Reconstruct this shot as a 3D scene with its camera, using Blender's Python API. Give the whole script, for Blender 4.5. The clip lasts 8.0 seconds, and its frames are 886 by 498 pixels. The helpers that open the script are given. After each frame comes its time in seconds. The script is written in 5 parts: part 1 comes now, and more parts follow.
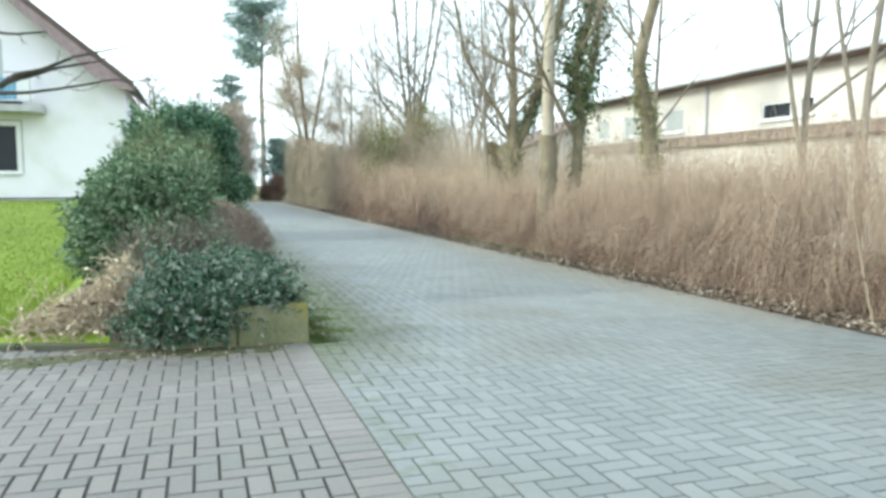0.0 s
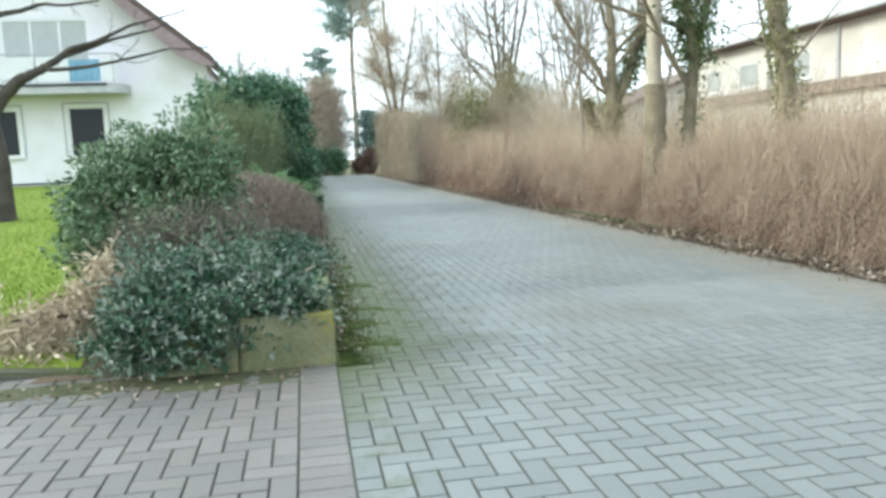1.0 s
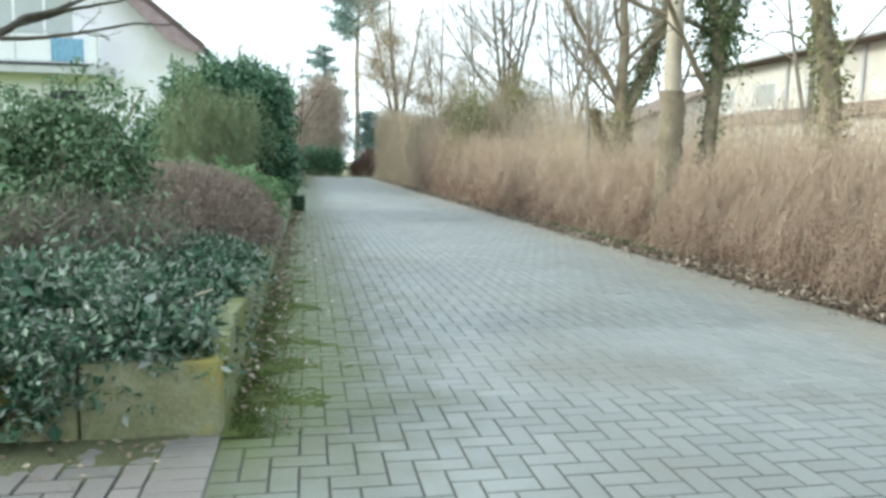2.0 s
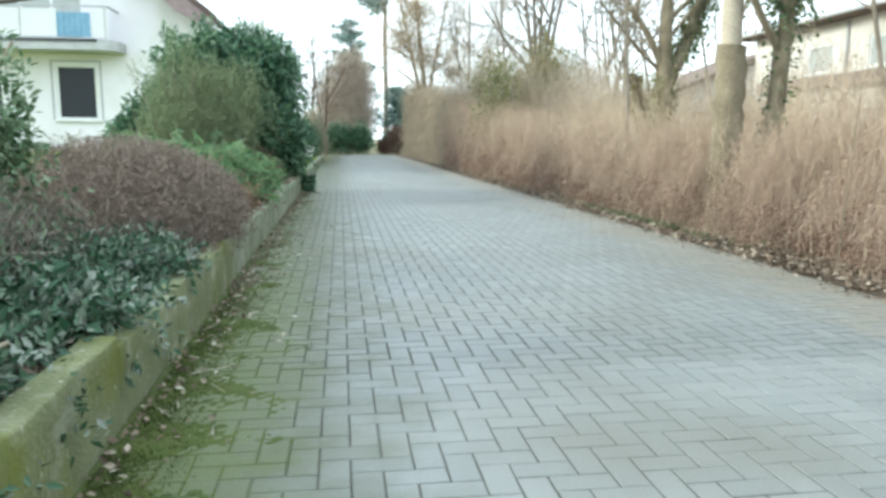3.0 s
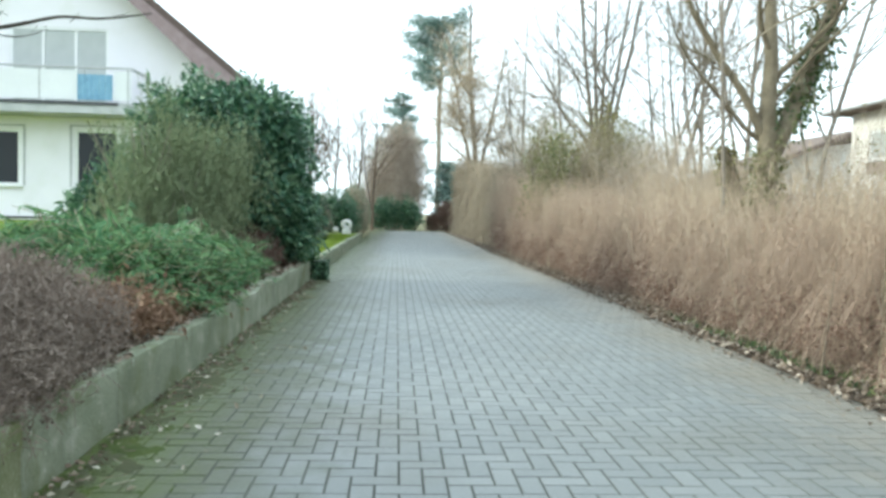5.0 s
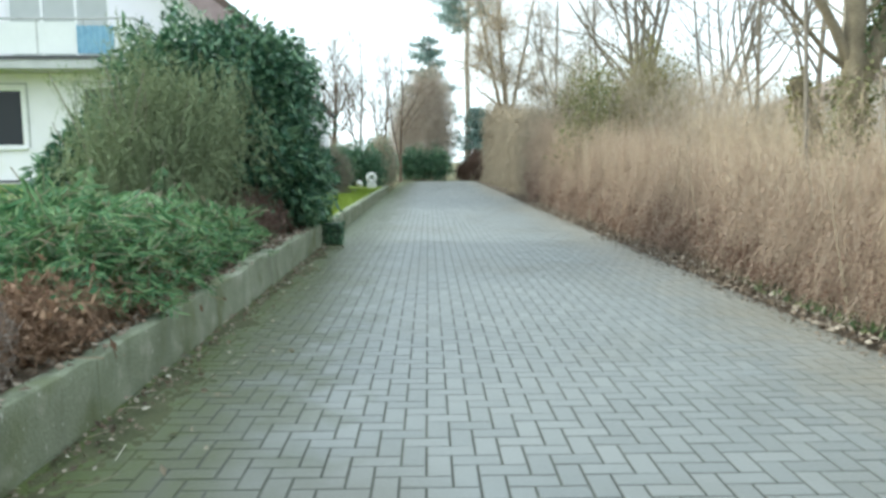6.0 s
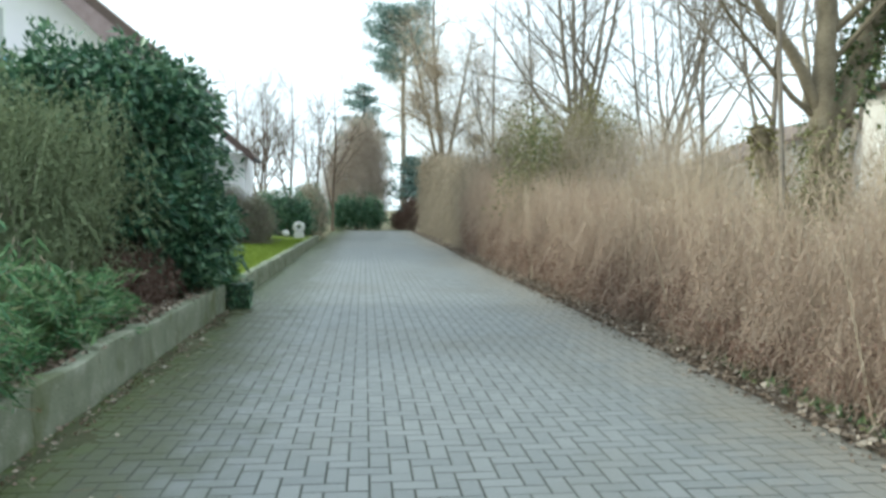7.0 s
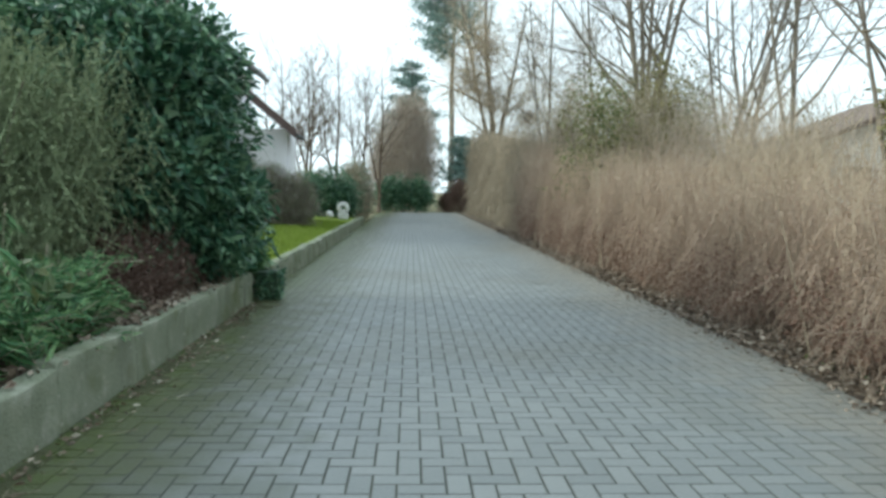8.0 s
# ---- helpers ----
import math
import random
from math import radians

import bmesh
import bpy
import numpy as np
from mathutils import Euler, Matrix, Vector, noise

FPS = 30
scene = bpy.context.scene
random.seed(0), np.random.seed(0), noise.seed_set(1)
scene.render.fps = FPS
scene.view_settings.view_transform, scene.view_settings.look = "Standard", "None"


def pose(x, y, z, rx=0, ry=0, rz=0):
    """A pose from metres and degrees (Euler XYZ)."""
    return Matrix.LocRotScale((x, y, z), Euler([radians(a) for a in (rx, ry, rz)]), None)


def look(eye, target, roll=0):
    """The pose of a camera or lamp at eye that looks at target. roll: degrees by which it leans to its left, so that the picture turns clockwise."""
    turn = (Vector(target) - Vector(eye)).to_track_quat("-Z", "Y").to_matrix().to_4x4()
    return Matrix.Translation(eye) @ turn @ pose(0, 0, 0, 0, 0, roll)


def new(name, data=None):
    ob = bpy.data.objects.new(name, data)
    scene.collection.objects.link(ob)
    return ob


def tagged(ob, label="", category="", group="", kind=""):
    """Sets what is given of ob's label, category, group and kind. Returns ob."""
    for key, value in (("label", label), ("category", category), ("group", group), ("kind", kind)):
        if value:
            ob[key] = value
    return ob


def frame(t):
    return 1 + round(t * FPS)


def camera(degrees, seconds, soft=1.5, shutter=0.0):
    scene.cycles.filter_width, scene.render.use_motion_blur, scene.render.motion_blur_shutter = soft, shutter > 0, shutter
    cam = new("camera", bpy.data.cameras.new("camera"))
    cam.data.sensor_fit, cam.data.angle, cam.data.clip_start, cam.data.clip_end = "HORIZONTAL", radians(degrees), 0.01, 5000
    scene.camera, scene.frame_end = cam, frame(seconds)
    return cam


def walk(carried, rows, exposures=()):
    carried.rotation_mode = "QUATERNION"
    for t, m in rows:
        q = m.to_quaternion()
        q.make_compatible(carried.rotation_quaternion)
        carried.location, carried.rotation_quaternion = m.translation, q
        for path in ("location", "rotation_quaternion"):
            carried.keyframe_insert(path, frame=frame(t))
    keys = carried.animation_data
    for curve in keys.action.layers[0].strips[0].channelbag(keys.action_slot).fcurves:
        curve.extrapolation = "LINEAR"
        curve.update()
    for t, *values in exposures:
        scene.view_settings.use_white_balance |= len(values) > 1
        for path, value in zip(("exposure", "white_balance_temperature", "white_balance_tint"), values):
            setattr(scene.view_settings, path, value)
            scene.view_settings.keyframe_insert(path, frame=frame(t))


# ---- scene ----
cam = camera(61.0, 8.0, soft=3.2)
PATH = [
    (0, (-0.022, -0.681, 1.188), (0.586, 1.217, 1.017), -0.0),
    (0.5, (0.3, 0.116, 1.16), (0.892, 2.008, 0.894), 0.9),
    (1, (0.609, 0.817, 1.136), (0.959, 2.771, 0.888), -2.3),
    (1.5, (0.839, 1.419, 1.105), (1.231, 3.369, 0.897), 0.9),
    (3, (1.503, 3.371, 1.026), (1.769, 5.332, 0.737), 0.2),
    (3.5, (1.726, 4.136, 1.097), (1.963, 6.109, 0.871), 0.5),
    (4, (1.838, 4.832, 1.101), (1.948, 6.813, 0.849), -0.6),
    (4.5, (1.971, 5.467, 1.1), (2.133, 7.46, 1.056), 1.9),
    (6, (2.235, 7.565, 1.186), (2.273, 9.551, 0.955), -0.3),
    (6.5, (2.313, 8.244, 1.198), (2.493, 10.233, 1.088), 2.0),
    (7, (2.396, 8.931, 1.238), (2.604, 10.918, 1.134), 0.4),
    (7.5, (2.393, 9.619, 1.209), (2.603, 11.605, 1.107), 2.2),
    (8, (2.363, 10.339, 1.179), (2.45, 12.332, 1.028), 0.9),
]

walk(cam, [(t, look(eye, target, roll)) for t, eye, target, roll in PATH],
     exposures=[(0.0, 1.65, 5700, -5), (0.5, 1.75, 5750, -4), (1.0, 1.6, 5750, -4), (1.5, 1.56, 5750, -4), (3.0, 1.75, 5750, -4), (3.5, 1.72, 5700, -4), (4.0, 1.88, 5700, -4), (4.5, 1.75, 5650, -5),
                (6.0, 1.58, 5750, -5), (6.5, 1.7, 5700, -5), (7.0, 1.28, 5700, -5), (7.5, 1.03, 5700, -5), (8.0, 1.07, 5650, -6)])

# ---- sky and sun: hazy winter afternoon, low soft sun from the left ----
world = bpy.data.worlds.new("sky")
scene.world = world
world.use_nodes = True
wn, wl = world.node_tree.nodes, world.node_tree.links
sky = wn.new("ShaderNodeTexSky")
sky.sky_type = 'NISHITA'
sky.sun_disc = False
SUN_EL, SUN_AZ = radians(22), radians(272)
sky.sun_elevation, sky.sun_rotation = SUN_EL, SUN_AZ
sky.air_density, sky.dust_density, sky.ozone_density = 1.0, 4.0, 1.0
cloud = wn.new("ShaderNodeMix")
cloud.data_type = 'RGBA'
cloud.inputs[0].default_value = 0.8
cloud.inputs[7].default_value = (9.4, 9.4, 9.6, 1)
wl.new(sky.outputs[0], cloud.inputs[6])
wl.new(cloud.outputs[2], wn["Background"].inputs[0])
wn["Background"].inputs[1].default_value = 0.085
sun = new("sun", bpy.data.lights.new("sun", 'SUN'))
sun.data.energy, sun.data.angle, sun.data.color = 1.15, radians(14), (1.0, 0.9, 0.76)
sun.matrix_world = look((0, 0, 30), (-math.sin(SUN_AZ) * math.cos(SUN_EL) * 30, -math.cos(SUN_AZ) * math.cos(SUN_EL) * 30, 30 - math.sin(SUN_EL) * 30))

RNG = np.random.default_rng(7)


# ---- materials ----
def rgba(c):
    return (c[0], c[1], c[2], 1)


def material(name, colors, rough=0.8, scale=6.0, fine=60.0, bump=0.3, island=0.0, obj=0.0, metal=0.0, spec=0.4, stains=None, stain_scale=1.5, translucent=0.0):
    """Noise-mixed colours at two scales, optional variation per island or per object, optional stains."""
    m = bpy.data.materials.new(name)
    m.use_nodes = True
    n, l = m.node_tree.nodes, m.node_tree.links
    b = n["Principled BSDF"]
    b.inputs["Roughness"].default_value = rough
    b.inputs["Metallic"].default_value = metal
    b.inputs["Specular IOR Level"].default_value = spec
    geo = n.new("ShaderNodeNewGeometry")
    n1 = n.new("ShaderNodeTexNoise")
    n1.inputs["Scale"].default_value, n1.inputs["Detail"].default_value = scale, 4
    n2 = n.new("ShaderNodeTexNoise")
    n2.inputs["Scale"].default_value, n2.inputs["Detail"].default_value = fine, 3
    l.new(geo.outputs["Position"], n1.inputs["Vector"])
    l.new(geo.outputs["Position"], n2.inputs["Vector"])
    add = n.new("ShaderNodeMath")
    add.operation = 'MULTIPLY_ADD'
    l.new(n2.outputs[0], add.inputs[0])
    add.inputs[1].default_value = 0.5
    half = n.new("ShaderNodeMath")
    half.operation = 'MULTIPLY'
    l.new(n1.outputs[0], half.inputs[0])
    half.inputs[1].default_value = 0.7
    l.new(half.outputs[0], add.inputs[2])
    value = add.outputs[0]
    for amount, socket in ((island, geo.outputs["Random Per Island"]), (obj, None)):
        if amount:
            if socket is None:
                socket = n.new("ShaderNodeObjectInfo").outputs["Random"]
            mx = n.new("ShaderNodeMix")
            mx.inputs[0].default_value = amount
            l.new(value, mx.inputs[2])
            l.new(socket, mx.inputs[3])
            value = mx.outputs[0]
    ramp = n.new("ShaderNodeValToRGB")
    e = ramp.color_ramp.elements
    lo, hi = (0.36, 0.82) if not (island or obj) else (0.15, 0.85)
    while len(e) < len(colors):
        e.new(0.5)
    for i, c in enumerate(colors):
        e[i].position = lo + (hi - lo) * i / max(1, len(colors) - 1)
        e[i].color = rgba(c)
    l.new(value, ramp.inputs[0])
    color = ramp.outputs[0]
    if stains:
        n3 = n.new("ShaderNodeTexNoise")
        n3.inputs["Scale"].default_value, n3.inputs["Detail"].default_value = stain_scale, 6
        l.new(geo.outputs["Position"], n3.inputs["Vector"])
        r3 = n.new("ShaderNodeValToRGB")
        r3.color_ramp.elements[0].position, r3.color_ramp.elements[1].position = 0.5, 0.68
        l.new(n3.outputs[0], r3.inputs[0])
        mx = n.new("ShaderNodeMix")
        mx.data_type = 'RGBA'
        l.new(r3.outputs[0], mx.inputs[0])
        l.new(color, mx.inputs[6])
        mx.inputs[7].default_value = rgba(stains)
        color = mx.outputs[2]
    l.new(color, b.inputs["Base Color"])
    if bump:
        bp = n.new("ShaderNodeBump")
        bp.inputs["Strength"].default_value, bp.inputs["Distance"].default_value = bump, 0.01
        l.new(n2.outputs[0], bp.inputs["Height"])
        l.new(bp.outputs[0], b.inputs["Normal"])
    if translucent:
        tr = n.new("ShaderNodeBsdfTranslucent")
        l.new(color, tr.inputs[0])
        ms = n.new("ShaderNodeMixShader")
        ms.inputs[0].default_value = translucent
        l.new(b.outputs[0], ms.inputs[1])
        l.new(tr.outputs[0], ms.inputs[2])
        l.new(ms.outputs[0], n["Material Output"].inputs[0])
    return m


def paver_material(name, colors, moss=0.0, sand=0.0):
    """Concrete block: varies block by block; moss creeps in from the wall at x = 0.72, sandy dirt along the far verge."""
    m = material(name, colors, rough=0.5, spec=0.5, scale=1.2, fine=90, bump=0.5, island=0.45, obj=0.3, stains=(0.15, 0.152, 0.135), stain_scale=0.55)
    n, l = m.node_tree.nodes, m.node_tree.links
    b = n["Principled BSDF"]
    color = b.inputs["Base Color"].links[0].from_socket
    geo = n.new("ShaderNodeNewGeometry")
    sep = n.new("ShaderNodeSeparateXYZ")
    l.new(geo.outputs["Position"], sep.inputs[0])
    nz = n.new("ShaderNodeTexNoise")
    nz.inputs["Scale"].default_value, nz.inputs["Detail"].default_value = 3.5, 6
    l.new(geo.outputs["Position"], nz.inputs["Vector"])
    for amount, x0, x1, tint in ((moss, 2.45, 0.95, (0.068, 0.077, 0.035)), (sand, 3.5, 5.1, (0.25, 0.222, 0.175))):
        if not amount:
            continue
        mr = n.new("ShaderNodeMapRange")
        mr.inputs[1].default_value, mr.inputs[2].default_value = x0, x1
        mr.inputs[3].default_value, mr.inputs[4].default_value = -0.5, 0.72
        mr.clamp = True
        l.new(sep.outputs[0], mr.inputs[0])
        ad = n.new("ShaderNodeMath")
        ad.operation = 'ADD'
        l.new(mr.outputs[0], ad.inputs[0])
        l.new(nz.outputs[0], ad.inputs[1])
        yr = n.new("ShaderNodeMapRange")
        yr.inputs[1].default_value, yr.inputs[2].default_value = 2.6, 5.1
        l.new(sep.outputs[1], yr.inputs[0])
        ym = n.new("ShaderNodeMath")
        ym.operation = 'MULTIPLY'
        l.new(ad.outputs[0], ym.inputs[0])
        l.new(yr.outputs[0], ym.inputs[1])
        rp = n.new("ShaderNodeMapRange")
        rp.inputs[1].default_value, rp.inputs[2].default_value = 0.45, 1.0
        rp.inputs[4].default_value = amount
        l.new(ym.outputs[0], rp.inputs[0])
        mx = n.new("ShaderNodeMix")
        mx.data_type = 'RGBA'
        l.new(rp.outputs[0], mx.inputs[0])
        l.new(color, mx.inputs[6])
        mx.inputs[7].default_value = rgba(tint)
        color = mx.outputs[2]
    l.new(color, b.inputs["Base Color"])
    return m



def streaked(m):
    """Runs of dark algae down the face and pale lime blooms over a concrete material."""
    n, l = m.node_tree.nodes, m.node_tree.links
    b = n["Principled BSDF"]
    color = b.inputs["Base Color"].links[0].from_socket
    geo = n.new("ShaderNodeNewGeometry")
    for size, detail, lo, hi, amount, tint in (((4.5, 4.5, 0.9), 6, 0.52, 0.76, 0.45, (0.045, 0.052, 0.028)), ((6.0, 6.0, 6.0), 7, 0.56, 0.76, 0.5, (0.40, 0.40, 0.34)), ((31.0, 31.0, 22.0), 3, 0.66, 0.74, 0.6, (0.50, 0.50, 0.45))):
        vm = n.new("ShaderNodeVectorMath")
        vm.operation = 'MULTIPLY'
        vm.inputs[1].default_value = size
        l.new(geo.outputs["Position"], vm.inputs[0])
        nz = n.new("ShaderNodeTexNoise")
        nz.inputs["Scale"].default_value, nz.inputs["Detail"].default_value = 1.0, detail
        l.new(vm.outputs[0], nz.inputs["Vector"])
        mr = n.new("ShaderNodeMapRange")
        mr.inputs[1].default_value, mr.inputs[2].default_value, mr.inputs[4].default_value = lo, hi, amount
        l.new(nz.outputs[0], mr.inputs[0])
        mx = n.new("ShaderNodeMix")
        mx.data_type = 'RGBA'
        l.new(mr.outputs[0], mx.inputs[0])
        l.new(color, mx.inputs[6])
        mx.inputs[7].default_value = rgba(tint)
        color = mx.outputs[2]
    l.new(color, b.inputs["Base Color"])
    return m


def overgrown(m):
    """Patchy green moss on whatever lies beside the wall, thick at its foot and thinning into the drive."""
    n, l = m.node_tree.nodes, m.node_tree.links
    b = n["Principled BSDF"]
    color = b.inputs["Base Color"].links[0].from_socket
    geo = n.new("ShaderNodeNewGeometry")
    sep = n.new("ShaderNodeSeparateXYZ")
    l.new(geo.outputs["Position"], sep.inputs[0])
    nz = n.new("ShaderNodeTexNoise")
    nz.inputs["Scale"].default_value, nz.inputs["Detail"].default_value, nz.inputs["Roughness"].default_value = 5.5, 9, 0.68
    l.new(geo.outputs["Position"], nz.inputs["Vector"])
    total = nz.outputs[0]
    for axis, a, z, lo, hi in ((0, 1.75, 0.88, -0.40, 0.38), (1, 8.2, 11.5, 0.0, -0.24), (1, 4.6, 5.3, -0.45, 0.0)):
        mr = n.new("ShaderNodeMapRange")
        mr.inputs[1].default_value, mr.inputs[2].default_value = a, z
        mr.inputs[3].default_value, mr.inputs[4].default_value = lo, hi
        l.new(sep.outputs[axis], mr.inputs[0])
        ad = n.new("ShaderNodeMath")
        ad.operation = 'ADD'
        l.new(total, ad.inputs[0])
        l.new(mr.outputs[0], ad.inputs[1])
        total = ad.outputs[0]
    rp = n.new("ShaderNodeMapRange")
    rp.inputs[1].default_value, rp.inputs[2].default_value, rp.inputs[4].default_value = 0.40, 0.72, 0.92
    l.new(total, rp.inputs[0])
    mx = n.new("ShaderNodeMix")
    mx.data_type = 'RGBA'
    l.new(rp.outputs[0], mx.inputs[0])
    l.new(color, mx.inputs[6])
    mx.inputs[7].default_value = (0.066, 0.087, 0.018, 1)
    l.new(mx.outputs[2], b.inputs["Base Color"])
    return m


M = {}
M["paver"] = overgrown(paver_material("grey_paver", [(0.148, 0.160, 0.160), (0.190, 0.202, 0.200), (0.240, 0.248, 0.244)], moss=0.92, sand=0.6))
M["paver_red"] = paver_material("pinkish_paver", [(0.105, 0.100, 0.095), (0.150, 0.143, 0.135), (0.168, 0.150, 0.140), (0.215, 0.206, 0.192)])
M["joint"] = overgrown(material("joint_soil", [(0.040, 0.043, 0.038), (0.066, 0.069, 0.060), (0.115, 0.118, 0.098)], 0.95, 1.6, 40, 0.6))
M["joint_dark"] = material("damp_joint_soil", [(0.022, 0.023, 0.020), (0.038, 0.038, 0.032), (0.060, 0.058, 0.045)], 0.95, 3, 60, 0.6)
M["soil"] = material("leaf_soil", [(0.05, 0.038, 0.027), (0.10, 0.074, 0.05), (0.15, 0.115, 0.08)], 0.95, 5, 70, 0.8)
M["moss"] = material("moss", [(0.028, 0.046, 0.008), (0.055, 0.078, 0.013), (0.095, 0.108, 0.028)], 0.95, 5, 90, 1.0)
M["lawn"] = material("lawn_soil", [(0.092, 0.135, 0.012), (0.155, 0.215, 0.02), (0.215, 0.265, 0.035)], 0.95, 1.2, 40, 0.6)
M["grass"] = material("grass_blade", [(0.092, 0.138, 0.012), (0.165, 0.228, 0.025), (0.24, 0.295, 0.05)], 0.7, 1.0, 20, 0, island=0.5, translucent=0.3)
M["meadow"] = material("rough_ground", [(0.10, 0.09, 0.045), (0.16, 0.14, 0.07), (0.17, 0.18, 0.07)], 0.95, 0.8, 20, 0.6)
M["concrete"] = streaked(material("mossy_concrete", [(0.095, 0.112, 0.068), (0.175, 0.195, 0.132), (0.285, 0.30, 0.23)], 0.9, 3.0, 60, 0.6, obj=0.15, stains=(0.105, 0.12, 0.05), stain_scale=2.6))
M["concrete_moss"] = streaked(material("green_mossy_concrete", [(0.095, 0.108, 0.046), (0.150, 0.165, 0.082), (0.235, 0.242, 0.16)], 0.92, 3.0, 60, 0.7, stains=(0.12, 0.135, 0.026), stain_scale=2.4))
M["ochre_moss"] = material("ochre_mossy_concrete", [(0.115, 0.12, 0.06), (0.175, 0.175, 0.095), (0.24, 0.235, 0.16)], 0.95, 5.0, 70, 0.8, stains=(0.255, 0.22, 0.05), stain_scale=3.6)
M["kerb_stone"] = material("damp_mossy_kerb", [(0.045, 0.048, 0.03), (0.075, 0.078, 0.05), (0.12, 0.12, 0.085)], 0.9, 5.0, 60, 0.6, stains=(0.05, 0.07, 0.015), stain_scale=3.0)
M["twig"] = material("brown_twig", [(0.195, 0.152, 0.115), (0.35, 0.278, 0.212), (0.315, 0.228, 0.17), (0.50, 0.43, 0.34)], 0.85, 0.5, 30, 0, island=0.25)
M["dry"] = material("dry_leaf", [(0.31, 0.253, 0.195), (0.455, 0.37, 0.28), (0.38, 0.27, 0.195), (0.555, 0.48, 0.375)], 0.8, 0.5, 30, 0, island=0.25, translucent=0.35)
# young shoots, paled further so the hedge top looks backlit
M["shoot"] = material("backlit_pale_shoot", [(0.34, 0.265, 0.19), (0.45, 0.36, 0.26), (0.55, 0.46, 0.345)], 0.85, 0.7, 30, 0, island=0.25)
M["grey_twig"] = material("grey_brown_twig", [(0.19, 0.155, 0.11), (0.29, 0.24, 0.175), (0.37, 0.32, 0.24)], 0.85, 2, 30, 0, island=0.5)
M["dim_twig"] = material("dull_grey_twig", [(0.10, 0.088, 0.068), (0.155, 0.138, 0.108), (0.22, 0.195, 0.155)], 0.85, 2, 30, 0, island=0.5)
# retained red brown leaf, darkened to carry the shade low in the hedge
M["low_leaf_shade"] = material("shade_dark_red_brown_leaf", [(0.10, 0.058, 0.042), (0.17, 0.10, 0.072), (0.25, 0.165, 0.12)], 0.8, 0.6, 30, 0, island=0.5, translucent=0.2)
M["litter"] = material("fallen_leaf", [(0.06, 0.045, 0.032), (0.115, 0.085, 0.06), (0.165, 0.125, 0.09), (0.20, 0.155, 0.115), (0.36, 0.31, 0.25)], 0.8, 3, 30, 0, island=0.75)
M["fern"] = material("dead_fern_frond", [(0.12, 0.07, 0.045), (0.22, 0.135, 0.085), (0.33, 0.225, 0.15)], 0.85, 3, 30, 0, island=0.6, translucent=0.2)
M["barberry"] = material("barberry_twig", [(0.11, 0.086, 0.070), (0.185, 0.146, 0.118), (0.26, 0.21, 0.172)], 0.85, 2, 30, 0, island=0.6)
M["rust"] = material("rust_brown_leaf", [(0.075, 0.045, 0.035), (0.125, 0.08, 0.062), (0.17, 0.115, 0.09)], 0.8, 2, 30, 0, island=0.6)
M["rhodo"] = material("dark_glossy_leaf", [(0.018, 0.056, 0.034), (0.052, 0.13, 0.07), (0.175, 0.28, 0.15)], 0.4, 1.5, 25, 0, island=0.6, translucent=0.12, spec=0.5)
M["privet"] = material("olive_fine_leaf", [(0.13, 0.165, 0.085), (0.21, 0.255, 0.135), (0.29, 0.33, 0.19)], 0.7, 1.5, 25, 0, island=0.4, translucent=0.2)
M["euonymus"] = material("variegated_leaf", [(0.018, 0.05, 0.026), (0.034, 0.085, 0.044), (0.065, 0.128, 0.07), (0.125, 0.165, 0.112), (0.25, 0.275, 0.24)], 0.45, 3.0, 25, 0, island=0.75, translucent=0.1)
M["holly"] = material("dull_green_leaf", [(0.035, 0.075, 0.032), (0.075, 0.135, 0.062), (0.13, 0.205, 0.105), (0.24, 0.29, 0.19)], 0.55, 3.0, 25, 0, island=0.7, translucent=0.12)
M["juniper"] = material("juniper_spray", [(0.03, 0.095, 0.04), (0.08, 0.185, 0.07), (0.22, 0.33, 0.14)], 0.6, 3, 25, 0, island=0.6, translucent=0.15)
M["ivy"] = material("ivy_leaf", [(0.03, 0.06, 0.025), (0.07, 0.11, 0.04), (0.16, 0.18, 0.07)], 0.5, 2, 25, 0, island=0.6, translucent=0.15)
M["ivy_olive"] = material("olive_green_climber_leaf", [(0.08, 0.095, 0.035), (0.16, 0.17, 0.07), (0.28, 0.27, 0.135)], 0.65, 2, 25, 0, island=0.6, translucent=0.2)
M["olive"] = material("olive_climber_leaf", [(0.10, 0.10, 0.035), (0.18, 0.17, 0.06), (0.30, 0.27, 0.12)], 0.7, 2, 25, 0, island=0.6, translucent=0.2)
M["dirt"] = material("mossy_dirt", [(0.040, 0.045, 0.020), (0.068, 0.074, 0.034), (0.10, 0.098, 0.055)], 0.95, 4, 70, 1.0)
M["pale_leaf"] = material("bleached_leaf", [(0.16, 0.13, 0.09), (0.30, 0.27, 0.20), (0.48, 0.45, 0.38)], 0.8, 3, 30, 0, island=0.8)
# needle green paled and blued: distance haze mixed into the colour
M["pine"] = material("hazed_pine_needles", [(0.10, 0.165, 0.15), (0.17, 0.25, 0.22), (0.25, 0.33, 0.29)], 0.7, 1, 10, 0, island=0.6)
M["bark"] = material("grey_bark", [(0.125, 0.108, 0.088), (0.20, 0.172, 0.138), (0.29, 0.252, 0.205)], 0.9, 3, 45, 0.8)
M["bark_pale"] = material("pale_bark", [(0.30, 0.26, 0.20), (0.42, 0.37, 0.29), (0.52, 0.47, 0.38)], 0.85, 2.5, 40, 0.6)
M["bark_dark"] = material("dark_bark", [(0.06, 0.045, 0.035), (0.12, 0.09, 0.065), (0.18, 0.14, 0.10)], 0.9, 3, 45, 0.8)
